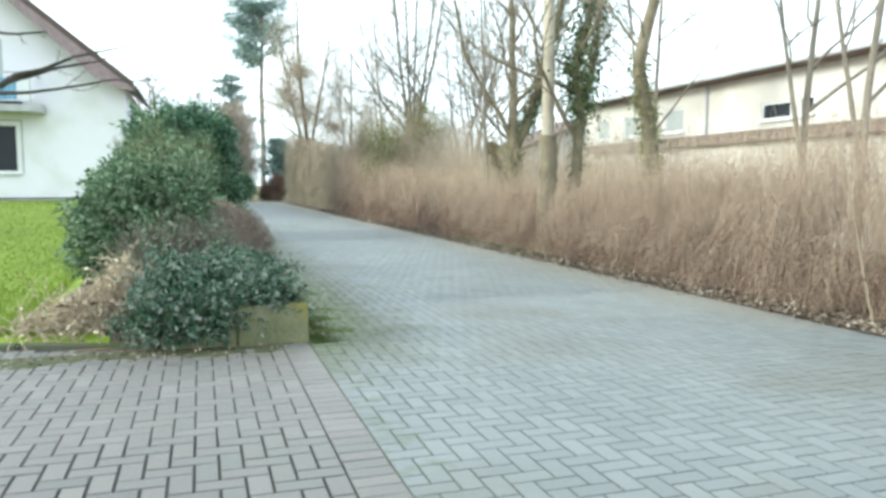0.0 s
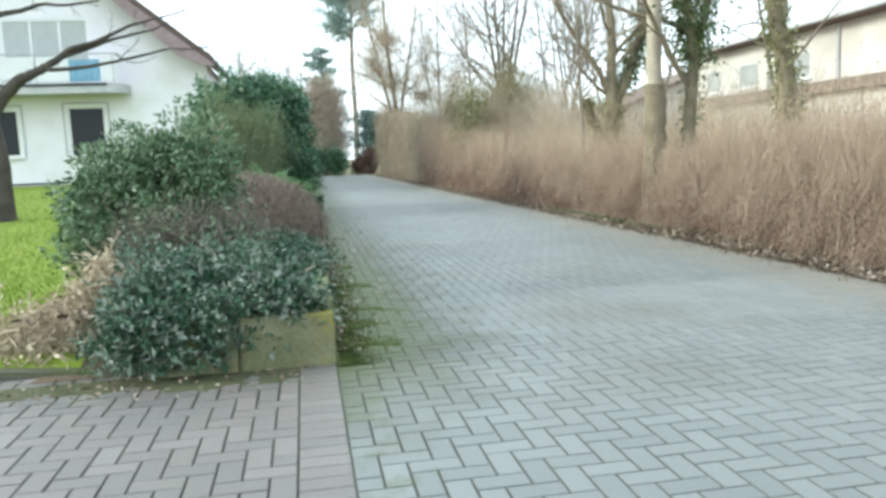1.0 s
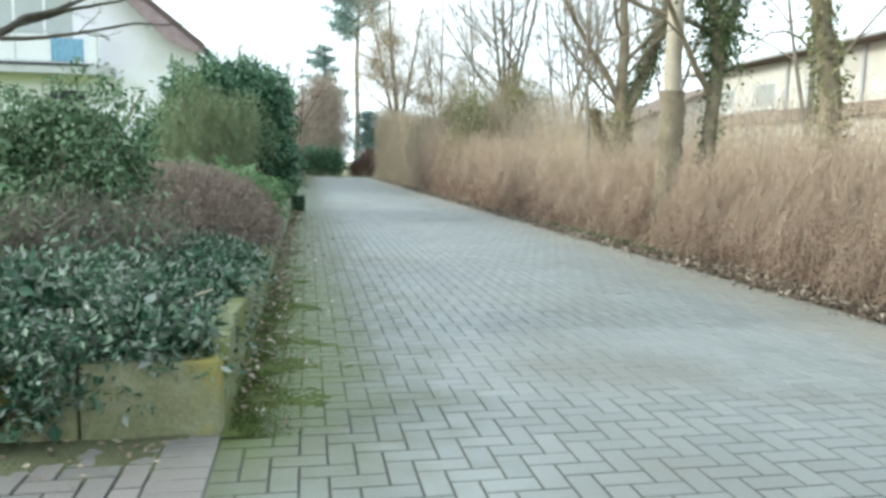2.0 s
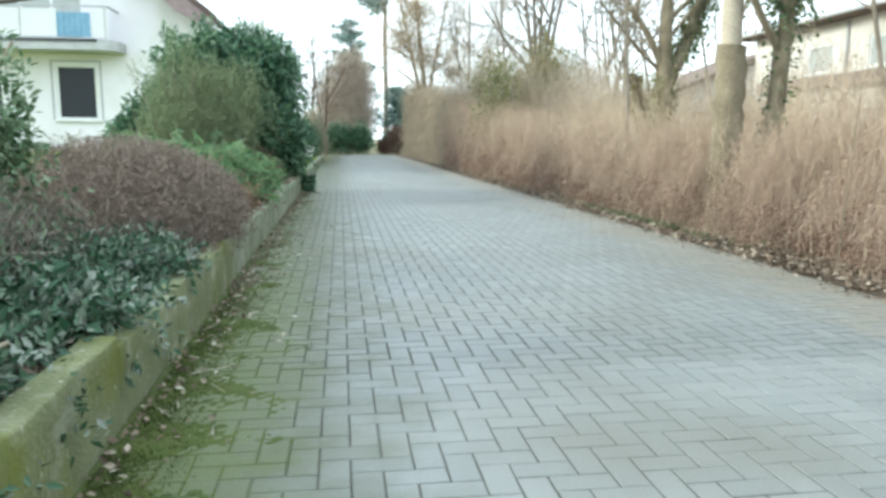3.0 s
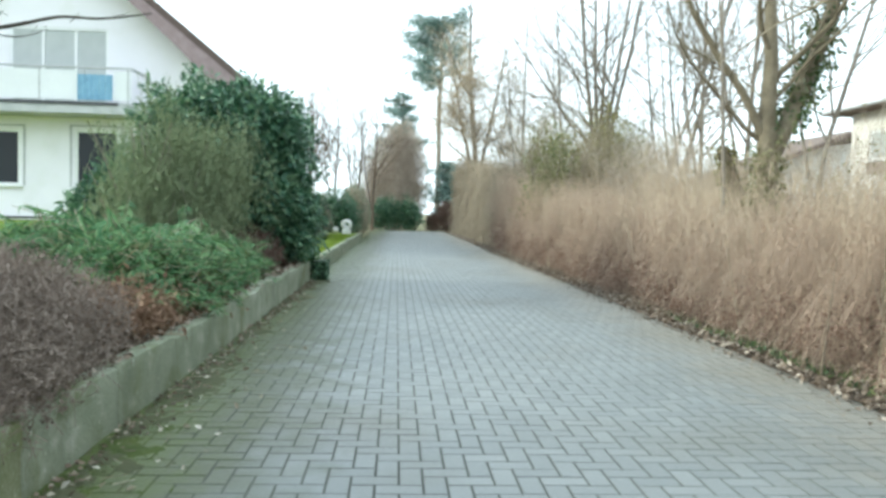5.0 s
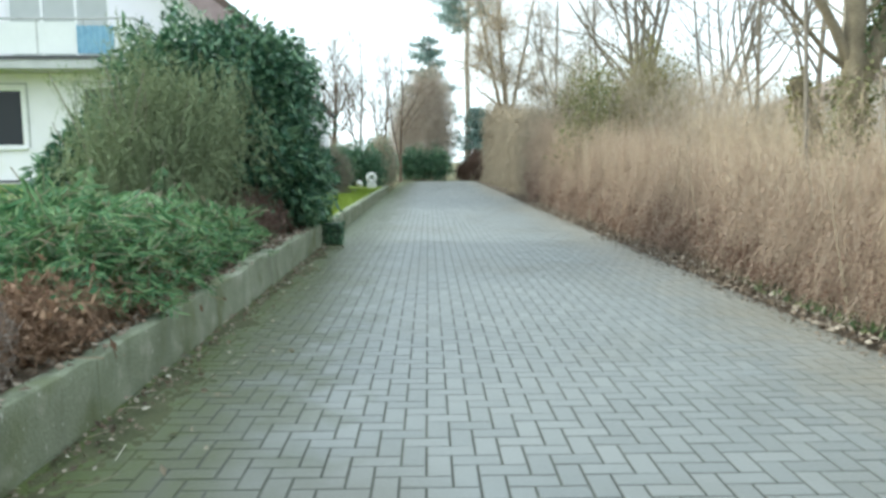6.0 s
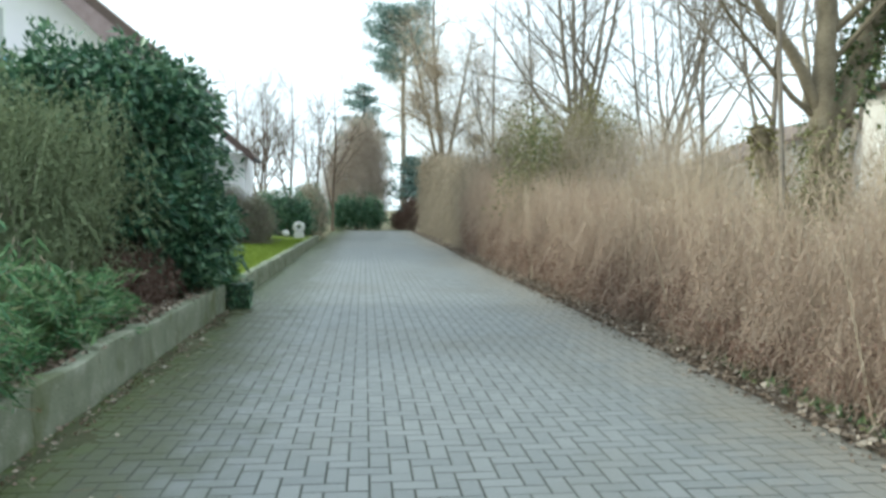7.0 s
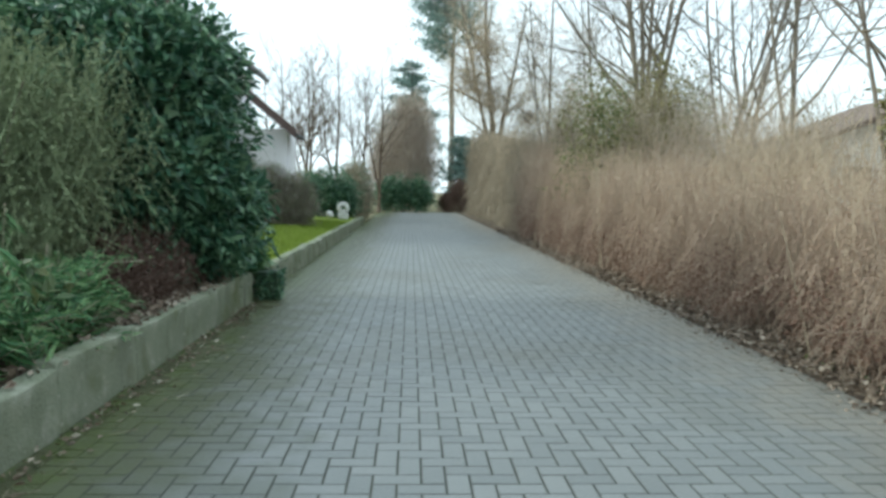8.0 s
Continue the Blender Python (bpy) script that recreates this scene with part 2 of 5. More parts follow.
M["limb_bark"] = material("blackish_bark", [(0.035, 0.03, 0.026), (0.065, 0.056, 0.048), (0.11, 0.095, 0.08)], 0.9, 4, 45, 0.8)
M["bark_moss"] = material("mossy_bark", [(0.105, 0.085, 0.055), (0.185, 0.155, 0.105), (0.27, 0.232, 0.165)], 0.9, 4, 45, 0.8)
M["beige"] = material("beige_fine_twig", [(0.28, 0.215, 0.14), (0.42, 0.345, 0.245), (0.55, 0.475, 0.36)], 0.85, 2, 20, 0, island=0.5)
M["pinkish"] = material("pinkish_twig", [(0.30, 0.245, 0.195), (0.40, 0.335, 0.27), (0.48, 0.415, 0.34)], 0.85, 2, 20, 0, island=0.5)
M["render_white"] = material("white_render", [(0.76, 0.74, 0.78), (0.81, 0.785, 0.825), (0.84, 0.815, 0.855)], 0.9, 0.8, 60, 0.25, stains=(0.72, 0.71, 0.70), stain_scale=0.7)
M["render_cream"] = material("cream_render", [(0.64, 0.61, 0.56), (0.70, 0.67, 0.62), (0.745, 0.72, 0.675)], 0.9, 0.6, 50, 0.25, stains=(0.57, 0.535, 0.485), stain_scale=0.5)
M["plastic_white"] = material("white_frame_paint", [(0.74, 0.74, 0.74), (0.80, 0.80, 0.80)], 0.5, 5, 60, 0.05)
M["slab_grey"] = material("grey_balcony_concrete", [(0.36, 0.36, 0.37), (0.46, 0.46, 0.47), (0.54, 0.54, 0.54)], 0.85, 3, 50, 0.3)
M["panel_white"] = material("frosted_balcony_panel", [(0.66, 0.66, 0.68), (0.74, 0.74, 0.76)], 0.4, 2, 30, 0.05)
M["shutter_pale"] = material("pale_grey_shutter", [(0.40, 0.42, 0.41), (0.47, 0.49, 0.48)], 0.5, 3, 40, 0.1)
M["panel_blue"] = material("blue_balcony_cloth", [(0.14, 0.27, 0.40), (0.20, 0.35, 0.49), (0.25, 0.41, 0.55)], 0.7, 6, 40, 0.3)
M["panel_grey"] = material("lavender_grey_panel", [(0.34, 0.34, 0.42), (0.44, 0.44, 0.52)], 0.6, 4, 40, 0.1)
M["soffit"] = material("pinkish_wooden_soffit", [(0.21, 0.155, 0.165), (0.28, 0.21, 0.22), (0.34, 0.265, 0.275)], 0.8, 4, 50, 0.3)
M["tile_roof"] = material("brown_roof_tile", [(0.10, 0.075, 0.06), (0.17, 0.125, 0.10), (0.23, 0.18, 0.15)], 0.85, 3, 30, 0.5, island=0.4)
M["fascia"] = material("dark_brown_fascia", [(0.08, 0.055, 0.05), (0.13, 0.09, 0.08)], 0.7, 4, 40, 0.2)
M["metal_dark"] = material("dark_metal", [(0.05, 0.05, 0.055), (0.09, 0.09, 0.095)], 0.5, 5, 40, 0.1, metal=0.4)
M["white_stone"] = material("white_painted_stone", [(0.42, 0.42, 0.41), (0.62, 0.62, 0.60)], 0.7, 6, 50, 0.3)
M["post_green"] = material("dark_green_post_paint", [(0.02, 0.045, 0.025), (0.04, 0.075, 0.04)], 0.6, 8, 60, 0.2)
glass = bpy.data.materials.new("dark_window_glass")
glass.use_nodes = True
gb = glass.node_tree.nodes["Principled BSDF"]
gb.inputs["Base Color"].default_value = (0.02, 0.023, 0.028, 1)
gb.inputs["Roughness"].default_value = 0.08
gb.inputs["Specular IOR Level"].default_value = 0.22
M["glass"] = glass


# ---- mesh helpers ----
def mesh_of(name, verts, faces, mat, smooth=False):
    """A mesh from arrays of vertices and of faces that all have the same number of corners."""
    verts, faces = np.asarray(verts, np.float32).reshape(-1, 3), np.asarray(faces, np.int32)
    k = faces.shape[1]
    me = bpy.data.meshes.new(name)
    me.vertices.add(len(verts))
    me.vertices.foreach_set("co", verts.ravel())
    me.loops.add(faces.size)
    me.loops.foreach_set("vertex_index", faces.ravel())
    me.polygons.add(len(faces))
    me.polygons.foreach_set("loop_start", np.arange(0, faces.size, k, dtype=np.int32))
    me.polygons.foreach_set("use_smooth", np.full(len(faces), smooth))
    me.update(calc_edges=True)
    me.validate()
    me.materials.append(M[mat] if isinstance(mat, str) else mat)
    return me


def mass(name, verts, faces, mat, parent=None, label="", smooth=False):
    ob = new(name, mesh_of(name, verts, faces, mat, smooth))
    ob.parent = parent
    return tagged(ob, label)


def part(name, bm, mat, parent=None, label="", smooth=False):
    me = bpy.data.meshes.new(name)
    bm.normal_update()
    bm.to_mesh(me)
    bm.free()
    me.polygons.foreach_set("use_smooth", np.full(len(me.polygons), smooth))
    me.materials.append(M[mat])
    ob = new(name, me)
    ob.parent = parent
    return tagged(ob, label)


def thing(name, label, category, group="", kind="", at=(0, 0, 0)):
    ob = new(name)
    ob.location = at
    ob.empty_display_size = 0.2
    return tagged(ob, label, category, group, kind)


def box(bm, lo, hi, bevel=0.0):
    c = [(a + b) / 2 for a, b in zip(lo, hi)]
    d = [max(1e-4, b - a) for a, b in zip(lo, hi)]
    made = bmesh.ops.create_cube(bm, size=1, matrix=Matrix.LocRotScale(c, None, d))
    if bevel:
        edges = list({e for v in made["verts"] for e in v.link_edges})
        bmesh.ops.bevel(bm, geom=edges, offset=bevel, segments=2, affect='EDGES', profile=0.5)
    return bm


def box_part(name, lo, hi, mat, parent=None, label="", bevel=0.0):
    return part(name, box(bmesh.new(), lo, hi, bevel), mat, parent, label)


def unit(v):
    return v / np.maximum(np.linalg.norm(v, axis=-1, keepdims=True), 1e-9)


def leaf_arrays(pos, axis, length, width, fold=0.15):
    """Folded pointed leaves, two triangles each."""
    n = len(pos)
    axis = unit(axis)
    side = unit(np.cross(axis, unit(RNG.normal(size=(n, 3)) + (0, 0, 1.2))))
    nrm = np.cross(side, axis)
    L, W = np.broadcast_to(length, n)[:, None], np.broadcast_to(width, n)[:, None]
    v = np.stack([pos, pos + axis * L * 0.45 + side * W / 2 + nrm * W * fold, pos + axis * L, pos + axis * L * 0.45 - side * W / 2 + nrm * W * fold], 1)
    base = 4 * np.arange(n)[:, None]
    f = np.concatenate([base + [0, 1, 2], base + [0, 2, 3]], 1).reshape(-1, 3)
    return v.reshape(-1, 3), f


def twig_arrays(a, b, r0, r1):
    """Three-sided tapered twigs from a to b."""
    n = len(a)
    d = unit(b - a)
    s = unit(np.cross(d, RNG.normal(size=(n, 3))))
    u = np.cross(d, s)
    r0, r1 = np.broadcast_to(r0, n)[:, None], np.broadcast_to(r1, n)[:, None]
    ring = [math.cos(2 * math.pi * k / 3) * s + math.sin(2 * math.pi * k / 3) * u for k in range(3)]
    v = np.stack([a + ring[k] * r0 for k in range(3)] + [b + ring[k] * r1 for k in range(3)], 1)
    base = 6 * np.arange(n)[:, None]
    f = np.concatenate([base + [k, (k + 1) % 3, 3 + (k + 1) % 3, 3 + k] for k in range(3)], 1).reshape(-1, 4)
    return v.reshape(-1, 3), f


class Tubes:
    """Collects tapered limbs into one mesh."""

    def __init__(self):
        self.v, self.f, self.n = [], [], 0

    def add(self, pts, radii, sides=6):
        pts = np.asarray(pts, float)
        t = unit(np.gradient(pts, axis=0))
        ref = np.array([1.0, 0.3, 0]) if abs(t[0][2]) > 0.7 else np.array([0, 0.2, 1.0])
        s = unit(np.cross(t, ref))
        u = np.cross(t, s)
        a = 2 * np.pi * np.arange(sides) / sides
        ring = np.cos(a)[None, :, None] * s[:, None] + np.sin(a)[None, :, None] * u[:, None]
        v = pts[:, None] + ring * np.asarray(radii)[:, None, None]
        k = np.arange(len(pts) - 1)[:, None] * sides
        i = np.arange(sides)[None]
        j = (i + 1) % sides
        f = np.stack([k + i, k + j, k + sides + j, k + sides + i], -1).reshape(-1, 4)
        self.v.append(v.reshape(-1, 3))
        self.f.append(f + self.n)
        self.n += len(pts) * sides

    def put(self, name, mat, parent, label=""):
        if self.v:
            return mass(name, np.concatenate(self.v), np.concatenate(self.f), mat, parent, label, smooth=True)


def bend_path(start, direction, length, steps, wobble, lift, rng):
    p, d, out = np.array(start, float), unit(np.array(direction, float)), []
    for _ in range(steps + 1):
        out.append(p.copy())
        d = unit(d + rng.normal(size=3) * wobble + np.array([0, 0, lift]))
        p = p + d * length / steps
    return np.array(out)


def grow(tubes, twigs, path, radii, level, spec, rng):
    """Side limbs from a limb, down to fine twigs."""
    if level >= spec["levels"]:
        return
    total = np.linalg.norm(np.diff(path, axis=0), axis=1).sum()
    count = spec["count"][level]
    for i in range(count):
        f = spec["from"][level] + (1 - spec["from"][level]) * (i + rng.random()) / count
        x = f * (len(path) - 1)
        k = min(int(x), len(path) - 2)
        p = path[k] + (path[k + 1] - path[k]) * (x - k)
        r = radii[k] + (radii[k + 1] - radii[k]) * (x - k)
        along = unit(path[k + 1] - path[k])
        away = unit(np.cross(along, rng.normal(size=3)))
        d = along * math.cos(spec["angle"][level]) + away * math.sin(spec["angle"][level])
        length = total * spec["ratio"][level] * (1.15 - 0.6 * f) * rng.uniform(0.7, 1.2)
        sub = bend_path(p, d, length, (6, 3, 2)[min(level, 2)], spec["wobble"], spec["lift"], rng)
        r0 = min(r * 0.62, max(0.005, length * 0.0145))
        rr = np.linspace(r0, max(0.003, r0 * 0.25), len(sub))
        if level == 0:
            one = Tubes()
            one.add(sub, rr, 5)
            one.put("limb", tubes[0], tubes[1])
        else:
            twigs.add(sub, rr, 3)
        grow(tubes, twigs, sub, rr, level + 1, spec, rng)


BARE = dict(levels=3, count=(9, 7, 6), ratio=(0.42, 0.5, 0.5), angle=(0.75, 0.7, 0.65), wobble=0.16, lift=0.06)
BARE["from"] = (0.3, 0.2, 0.15)


def ivy_on(path, radii, density, spread, size, rng_seed, drop=0.0):
    """Leaf points around a limb."""
    r = np.random.default_rng(rng_seed)
    n = int(density)
    x = r.random(n) * (len(path) - 1)
    k = np.minimum(x.astype(int), len(path) - 2)
    p = path[k] + (path[k + 1] - path[k]) * (x - k)[:, None]
    d = unit(r.normal(size=(n, 3)))
    p = p + d * (np.asarray(radii)[k][:, None] + np.abs(r.normal(size=(n, 1))) * spread)
    return leaf_arrays(p, d + (0, 0, -0.5), size * r.uniform(0.7, 1.3, n), size * 0.8)


def bare_tree(name, label, base, stems, spec=BARE, bark="bark", seed=0, ivy=(), sides=8, group="bare trees behind the hedge"):
    """stems: (list of points from the base, first radius, last radius). ivy: (stem, from, to, leaves, spread, size, material)."""
    rng = np.random.default_rng(seed)
    root = thing(name, label, "tree", group, at=base)
    limbs, twigs = (bark, root), Tubes()
    lines = []
    for n, (pts, r0, r1, *own) in enumerate(stems):
        pts = np.array(pts, float)
        s = np.linspace(0, len(pts) - 1, 4 * len(pts))
        path = np.stack([np.interp(s, range(len(pts)), pts[:, k]) for k in range(3)], 1)
        path[1:-1] = (path[:-2] + path[1:-1] * 2 + path[2:]) / 4
        path[2:] += rng.normal(size=(len(path) - 2, 3)) * r0 * 0.06
        radii = np.linspace(r0, r1, len(path)) * (1 + rng.normal(size=len(path)) * 0.012)
        if n == 0:
            radii[0] *= 1.35
        t = Tubes()
        t.add(path, radii, sides)
        t.put("trunk" if n == 0 else "stem", own[0] if own else bark, root)
        lines.append((path, radii))
        if not own:
            grow(limbs, twigs, path, radii, 0, spec, rng)
    made = twigs.put("twigwork", spec.get("twig", bark), root)
    if made:
        tagged(made, kind="stuff")
    for n, (stem, f0, f1, count, spread, size, mat) in enumerate(ivy):
        path, radii = lines[stem]
        a, b = int(f0 * (len(path) - 1)), int(f1 * (len(path) - 1)) + 1
        v, f = ivy_on(path[a:b + 1], radii[a:b + 1], count, spread, size, seed + 50 + n)
        mass("ivy", v, f, mat, root, "climbing evergreen ivy leaves")
    return root


def blob_points(n, parts_, rng, shell=0.35, flat=0.0, lump=0.16, freq=1.6):
    """Points near the lumpy skin of a union of ellipsoids (cx, cy, cz, rx, ry, rz), and their outward ways."""
    parts_ = np.array(parts_, float)
    w = (parts_[:, 3] * parts_[:, 4] + parts_[:, 3] * parts_[:, 5] + parts_[:, 4] * parts_[:, 5])
    k = rng.choice(len(parts_), n, p=w / w.sum())
    d = unit(rng.normal(size=(n, 3)))
    rad = 1 - shell * rng.random(n) ** 1.6
    q = parts_[k, :3] + d * parts_[k, 3:]
    ph = q * freq * 2.2
    bump = np.sin(ph[:, 0] * 1.3 + 2 * np.sin(ph[:, 1])) * np.sin(ph[:, 1] * 1.1 + ph[:, 2]) + 0.6 * np.sin(ph[:, 2] * 2.3 + ph[:, 0] * 1.7)
    rad = rad * (1 + lump * bump)
    p = parts_[k, :3] + d * parts_[k, 3:] * rad[:, None]
    out = unit(d / parts_[k, 3:])
    return p, out


def stems_to(parent, targets, base, spread, r0, mat, rng, name="stemwork"):
    t = Tubes()
    for q in targets:
        b = np.array(base) + np.append(rng.normal(size=2) * spread, 0)
        mid = (b + q) / 2 + rng.normal(size=3) * 0.08 + (0, 0, 0.1)
        s = np.linspace(0, 1, 6)[:, None]
        path = b * (1 - s) ** 2 + 2 * mid * s * (1 - s) + q * s ** 2
        t.add(path, np.linspace(r0, r0 * 0.3, 6), 4)
    return tagged(t.put(name, mat, parent), kind="stuff")


def height(x, y):
    """Ground on the garden side: level forecourt, raised bed and lawn that rises to the house."""
    x, y = np.asarray(x, float), np.asarray(y, float)
    s = np.clip((y - 5.6) / 18, 0, 1)
    lawn = 0.02 + 0.62 * s * s * (3 - 2 * s)
    bed = 0.27 + 0 * y
    side = np.clip((x + 1.7) / 0.8, 0, 1)
    z = lawn * (1 - side) + np.maximum(bed, lawn * 0.9) * side
    far = np.clip((y - 17) / 8, 0, 1)
    z = z * (1 - far * side) + (0.27 + 0.0 * y) * far * side
    return np.where(y < 5.18 + np.clip(-0.3 * (x + 0.4), 0, 3), -0.03, z)


# ---- ground, road, forecourt ----
def sheet(name, xs, ys, zf, mat, label, category):
    X, Y = np.meshgrid(xs, ys)
    Z = zf(X, Y)
    v = np.stack([X, Y, Z], -1).reshape(-1, 3)
    nx, ny = len(xs), len(ys)
    i = (np.arange(ny - 1)[:, None] * nx + np.arange(nx - 1)[None]).ravel()
    f = np.stack([i, i + 1, i + nx + 1, i + nx], 1)
    return tagged(mass(name, v, f, mat, smooth=True), label, category, kind="structure")


sheet("ground", np.array([-900, -60, -20, 0, 5, 20, 60, 900.0]), np.array([-900, -60, -10, 0, 30, 80, 200, 1200.0]),
      lambda x, y: x * 0 - 0.075, "meadow", "rough grassy winter ground under hedge and trees", "ground")
sheet("road_bed", np.array([0.60, 1.2, 2.5, 4, 5.03]), np.linspace(-6, 53, 60), lambda x, y: x * 0 - 0.0030, "joint",
      "dark mossy soil in the joints of the paving", "paving joint")
sheet("forecourt_bed", np.array([-10, -4, -1, 0.6]), np.linspace(-6, 5.5, 12), lambda x, y: x * 0 - 0.0045, "joint_dark",
      "dark soil in the joints of the forecourt paving", "paving joint")
def kerb_y(x):
    return 5.16 + np.clip(-0.31 * (np.asarray(x, float) + 0.4), 0, 3)


def lawn_sheet():
    xs, u = np.r_[np.linspace(-30, -6, 14), np.linspace(-5.5, -0.7, 22)], np.linspace(0, 1, 70) ** 1.4
    X, U = np.meshgrid(xs, u)
    Y = kerb_y(X) + U * (40 - kerb_y(X))
    v = np.stack([X, Y, np.minimum(height(X, Y + 0.05), 0.02 + (Y - kerb_y(X)) * 0.35)], -1).reshape(-1, 3)
    nx, ny = len(xs), len(u)
    i = (np.arange(ny - 1)[:, None] * nx + np.arange(nx - 1)[None]).ravel()
    return tagged(mass("lawn", v, np.stack([i, i + 1, i + nx + 1, i + nx], 1), "lawn", smooth=True), "bright green short winter lawn beside the house", "lawn", kind="structure")


lawn_sheet()
sheet("planting_bed", np.linspace(-1.1, 0.61, 12), np.linspace(5.08, 18.6, 70),
      lambda x, y: np.where(x < -0.3, np.clip(0.01 + (y - 5.2 + 0.25 * (x + 0.3)) * 0.45, 0.0, 0.27), 0.26) + 0.02 * np.sin(x * 7) * np.sin(y * 5), "soil", "raised planting bed of dark soil behind the wall", "planting bed")
sheet("lawn_back", np.linspace(-1.05, 0.61, 8), np.linspace(18.6, 36, 40), lambda x, y: 0.27 + 0.05 * (0.6 - x) + 0 * y, "lawn",
      "bright green lawn behind the low kerb wall", "lawn")
sheet("verge", np.linspace(5.02, 7.6, 10), np.linspace(-6, 53, 90), lambda x, y: 0.0 + 0.05 * np.clip((x - 5.02) / 0.8, 0, 1) + 0.015 * np.sin(x * 9 + y * 3), "soil",
      "strip of dark soil and leaf litter under the hedge", "verge")

BRICK = (0.2, 0.1, 0.06)


def brick_verts(lx, ly, gap=0.0028):
    """A block with chamfered top edges, top centre at the origin."""
    a, b, c = lx / 2 - gap, ly / 2 - gap, 0.0032
    return np.array([(-a, -b, -0.05), (a, -b, -0.05), (a, b, -0.05), (-a, b, -0.05), (-a, -b, -c), (a, -b, -c), (a, b, -c), (-a, b, -c),
                     (-a + c, -b + c, 0), (a - c, -b + c, 0), (a - c, b - c, 0), (-a + c, b - c, 0)])


BRICK_FACES = np.array([(k + i, k + (i + 1) % 4, k + 4 + (i + 1) % 4, k + 4 + i) for k in (0, 4) for i in range(4)] + [(8, 9, 10, 11)])


def herringbone(x0, x1, y0, y1, keep, left=False):
    """Centres and turns of 20 x 10 cm blocks laid in right-angled herringbone; left: courses step to the left."""
    out = []
    for j in range(int((y1 - y0) / 0.1)):
        for i in range(-1, int((x1 - x0) / 0.1 + 0.5)):
            d = (i + j) % 4 if left else (i - j) % 4
            if d == 0:
                c = (x0 + 0.1 * i + 0.1, y0 + 0.1 * j + 0.05, 0)
            elif d == (2 if left else 3):
                c = (x0 + 0.1 * i + 0.05, y0 + 0.1 * j + 0.1, 1)
            else:
                continue
            if x0 - 0.01 < c[0] - (0.1 if c[2] == 0 else 0.05) and c[0] + (0.1 if c[2] == 0 else 0.05) < x1 + 0.01 and keep(c):
                out.append(c)
    cells = set()
    for x, y, turn in out:
        for e in (-0.05, 0.05):
            cells.add((round((x + (0 if turn else e) - x0) / 0.1 - 0.5), round((y + (e if turn else 0) - y0) / 0.1 - 0.5)))
    for j in range(int((y1 - y0) / 0.1)):
        for i in range(int((x1 - x0) / 0.1 + 0.5)):
            c = (x0 + 0.1 * i + 0.05, y0 + 0.1 * j + 0.05, 2)
            if (i, j) not in cells and keep(c):
                out.append(c)
    return out


def lay(root, blocks, near, mat, rng, gap=0.0028):
    sizes = ((0.2, 0.1), (0.1, 0.2), (0.1, 0.1))
    kinds = [mesh_of("brick", brick_verts(*q, gap), BRICK_FACES, mat) for q in sizes]
    singles, rest = [c for c in blocks if near(c)], [c for c in blocks if not near(c)]
    rest += singles[300:]
    for c in singles[:300]:
        ob = new("brick", kinds[c[2]])
        ob.parent = root
        ob.matrix_local = pose(c[0], c[1], rng.uniform(-0.0008, 0.001), rng.uniform(-0.4, 0.4), rng.uniform(-0.4, 0.4), rng.normal() * 0.4)
    rest = np.array(rest)
    for turn in (0, 1, 2):
        c = rest[rest[:, 2] == turn][:, :2]
        base = brick_verts(*sizes[turn], gap)
        n = len(c)
        tilt = rng.uniform(-0.008, 0.008, size=(n, 2))
        v = np.repeat(base[None], n, 0)
        v[:, :, 2] += v[:, :, 0] * tilt[:, :1] + v[:, :, 1] * tilt[:, 1:] + rng.uniform(-0.0008, 0.001, size=(n, 1))
        v[:, :, :2] += c[:, None]
        v[:, 4:8, 2] = v[:, 8:, 2] - 0.012
        v = v[:, 4:]
        f = BRICK_FACES[None, 4:] - 4 + 8 * np.arange(n)[:, None, None]
        tagged(mass("brickwork", v.reshape(-1, 3), f.reshape(-1, 4), mat, root), kind="stuff")


brng = np.random.default_rng(3)
road = thing("road", "drive of grey concrete blocks laid in herringbone, mossy along the wall", "road", kind="structure")
forecourt = thing("pavement", "forecourt of pinkish grey concrete blocks laid in herringbone", "pavement", kind="structure")

# ---- garden wall of concrete blocks ----
def wall_run(name, label, x0, x1, y0, y1, tall, step, rng):
    root = thing(name, label, "wall", kind="structure", at=(0, 0, 0))
    y = y0
    while y < y1 - 0.05:
        e = min(y1, y + step)
        bm = box(bmesh.new(), (x0, y + 0.0004, -0.06), (x1, e - 0.0004, tall + rng.normal() * 0.008), 0.012)
        bmesh.ops.subdivide_edges(bm, edges=[g for g in bm.edges if g.calc_length() > 0.25], cuts=5, use_grid_fill=True)
        for v in bm.verts:
            w = noise.noise_vector(v.co * 3.0) * 0.020 + noise.noise_vector(v.co * 15.0) * 0.009
            v.co += w
        part("concrete_block", bm, "concrete_moss" if y < 8.4 else "concrete", root, smooth=True)
        y = e
    return root


wall_run("wall_garden", "low weathered concrete retaining wall, green with moss, along the drive", 0.60, 0.72, 5.073, 18.2, 0.32, 0.98, brng)
wall_run("wall_kerb", "low concrete kerb wall holding the lawn beside the drive", 0.60, 0.72, 18.75, 37.0, 0.29, 0.8, brng)
front = thing("wall_front", "low mossy concrete edge of the planting bed by the forecourt", "wall", kind="structure")
for k, (a, b) in enumerate(((-0.30, 0.20), (0.20, 0.724))):
    box_part("concrete_block", (a + 0.004, 4.95, -0.06), (b - 0.004, 5.07, 0.30), "ochre_moss", front, bevel=0.012)
kerb = thing("kerb", "dark mossy kerb stones edging the bed at the forecourt", "kerb", kind="structure")
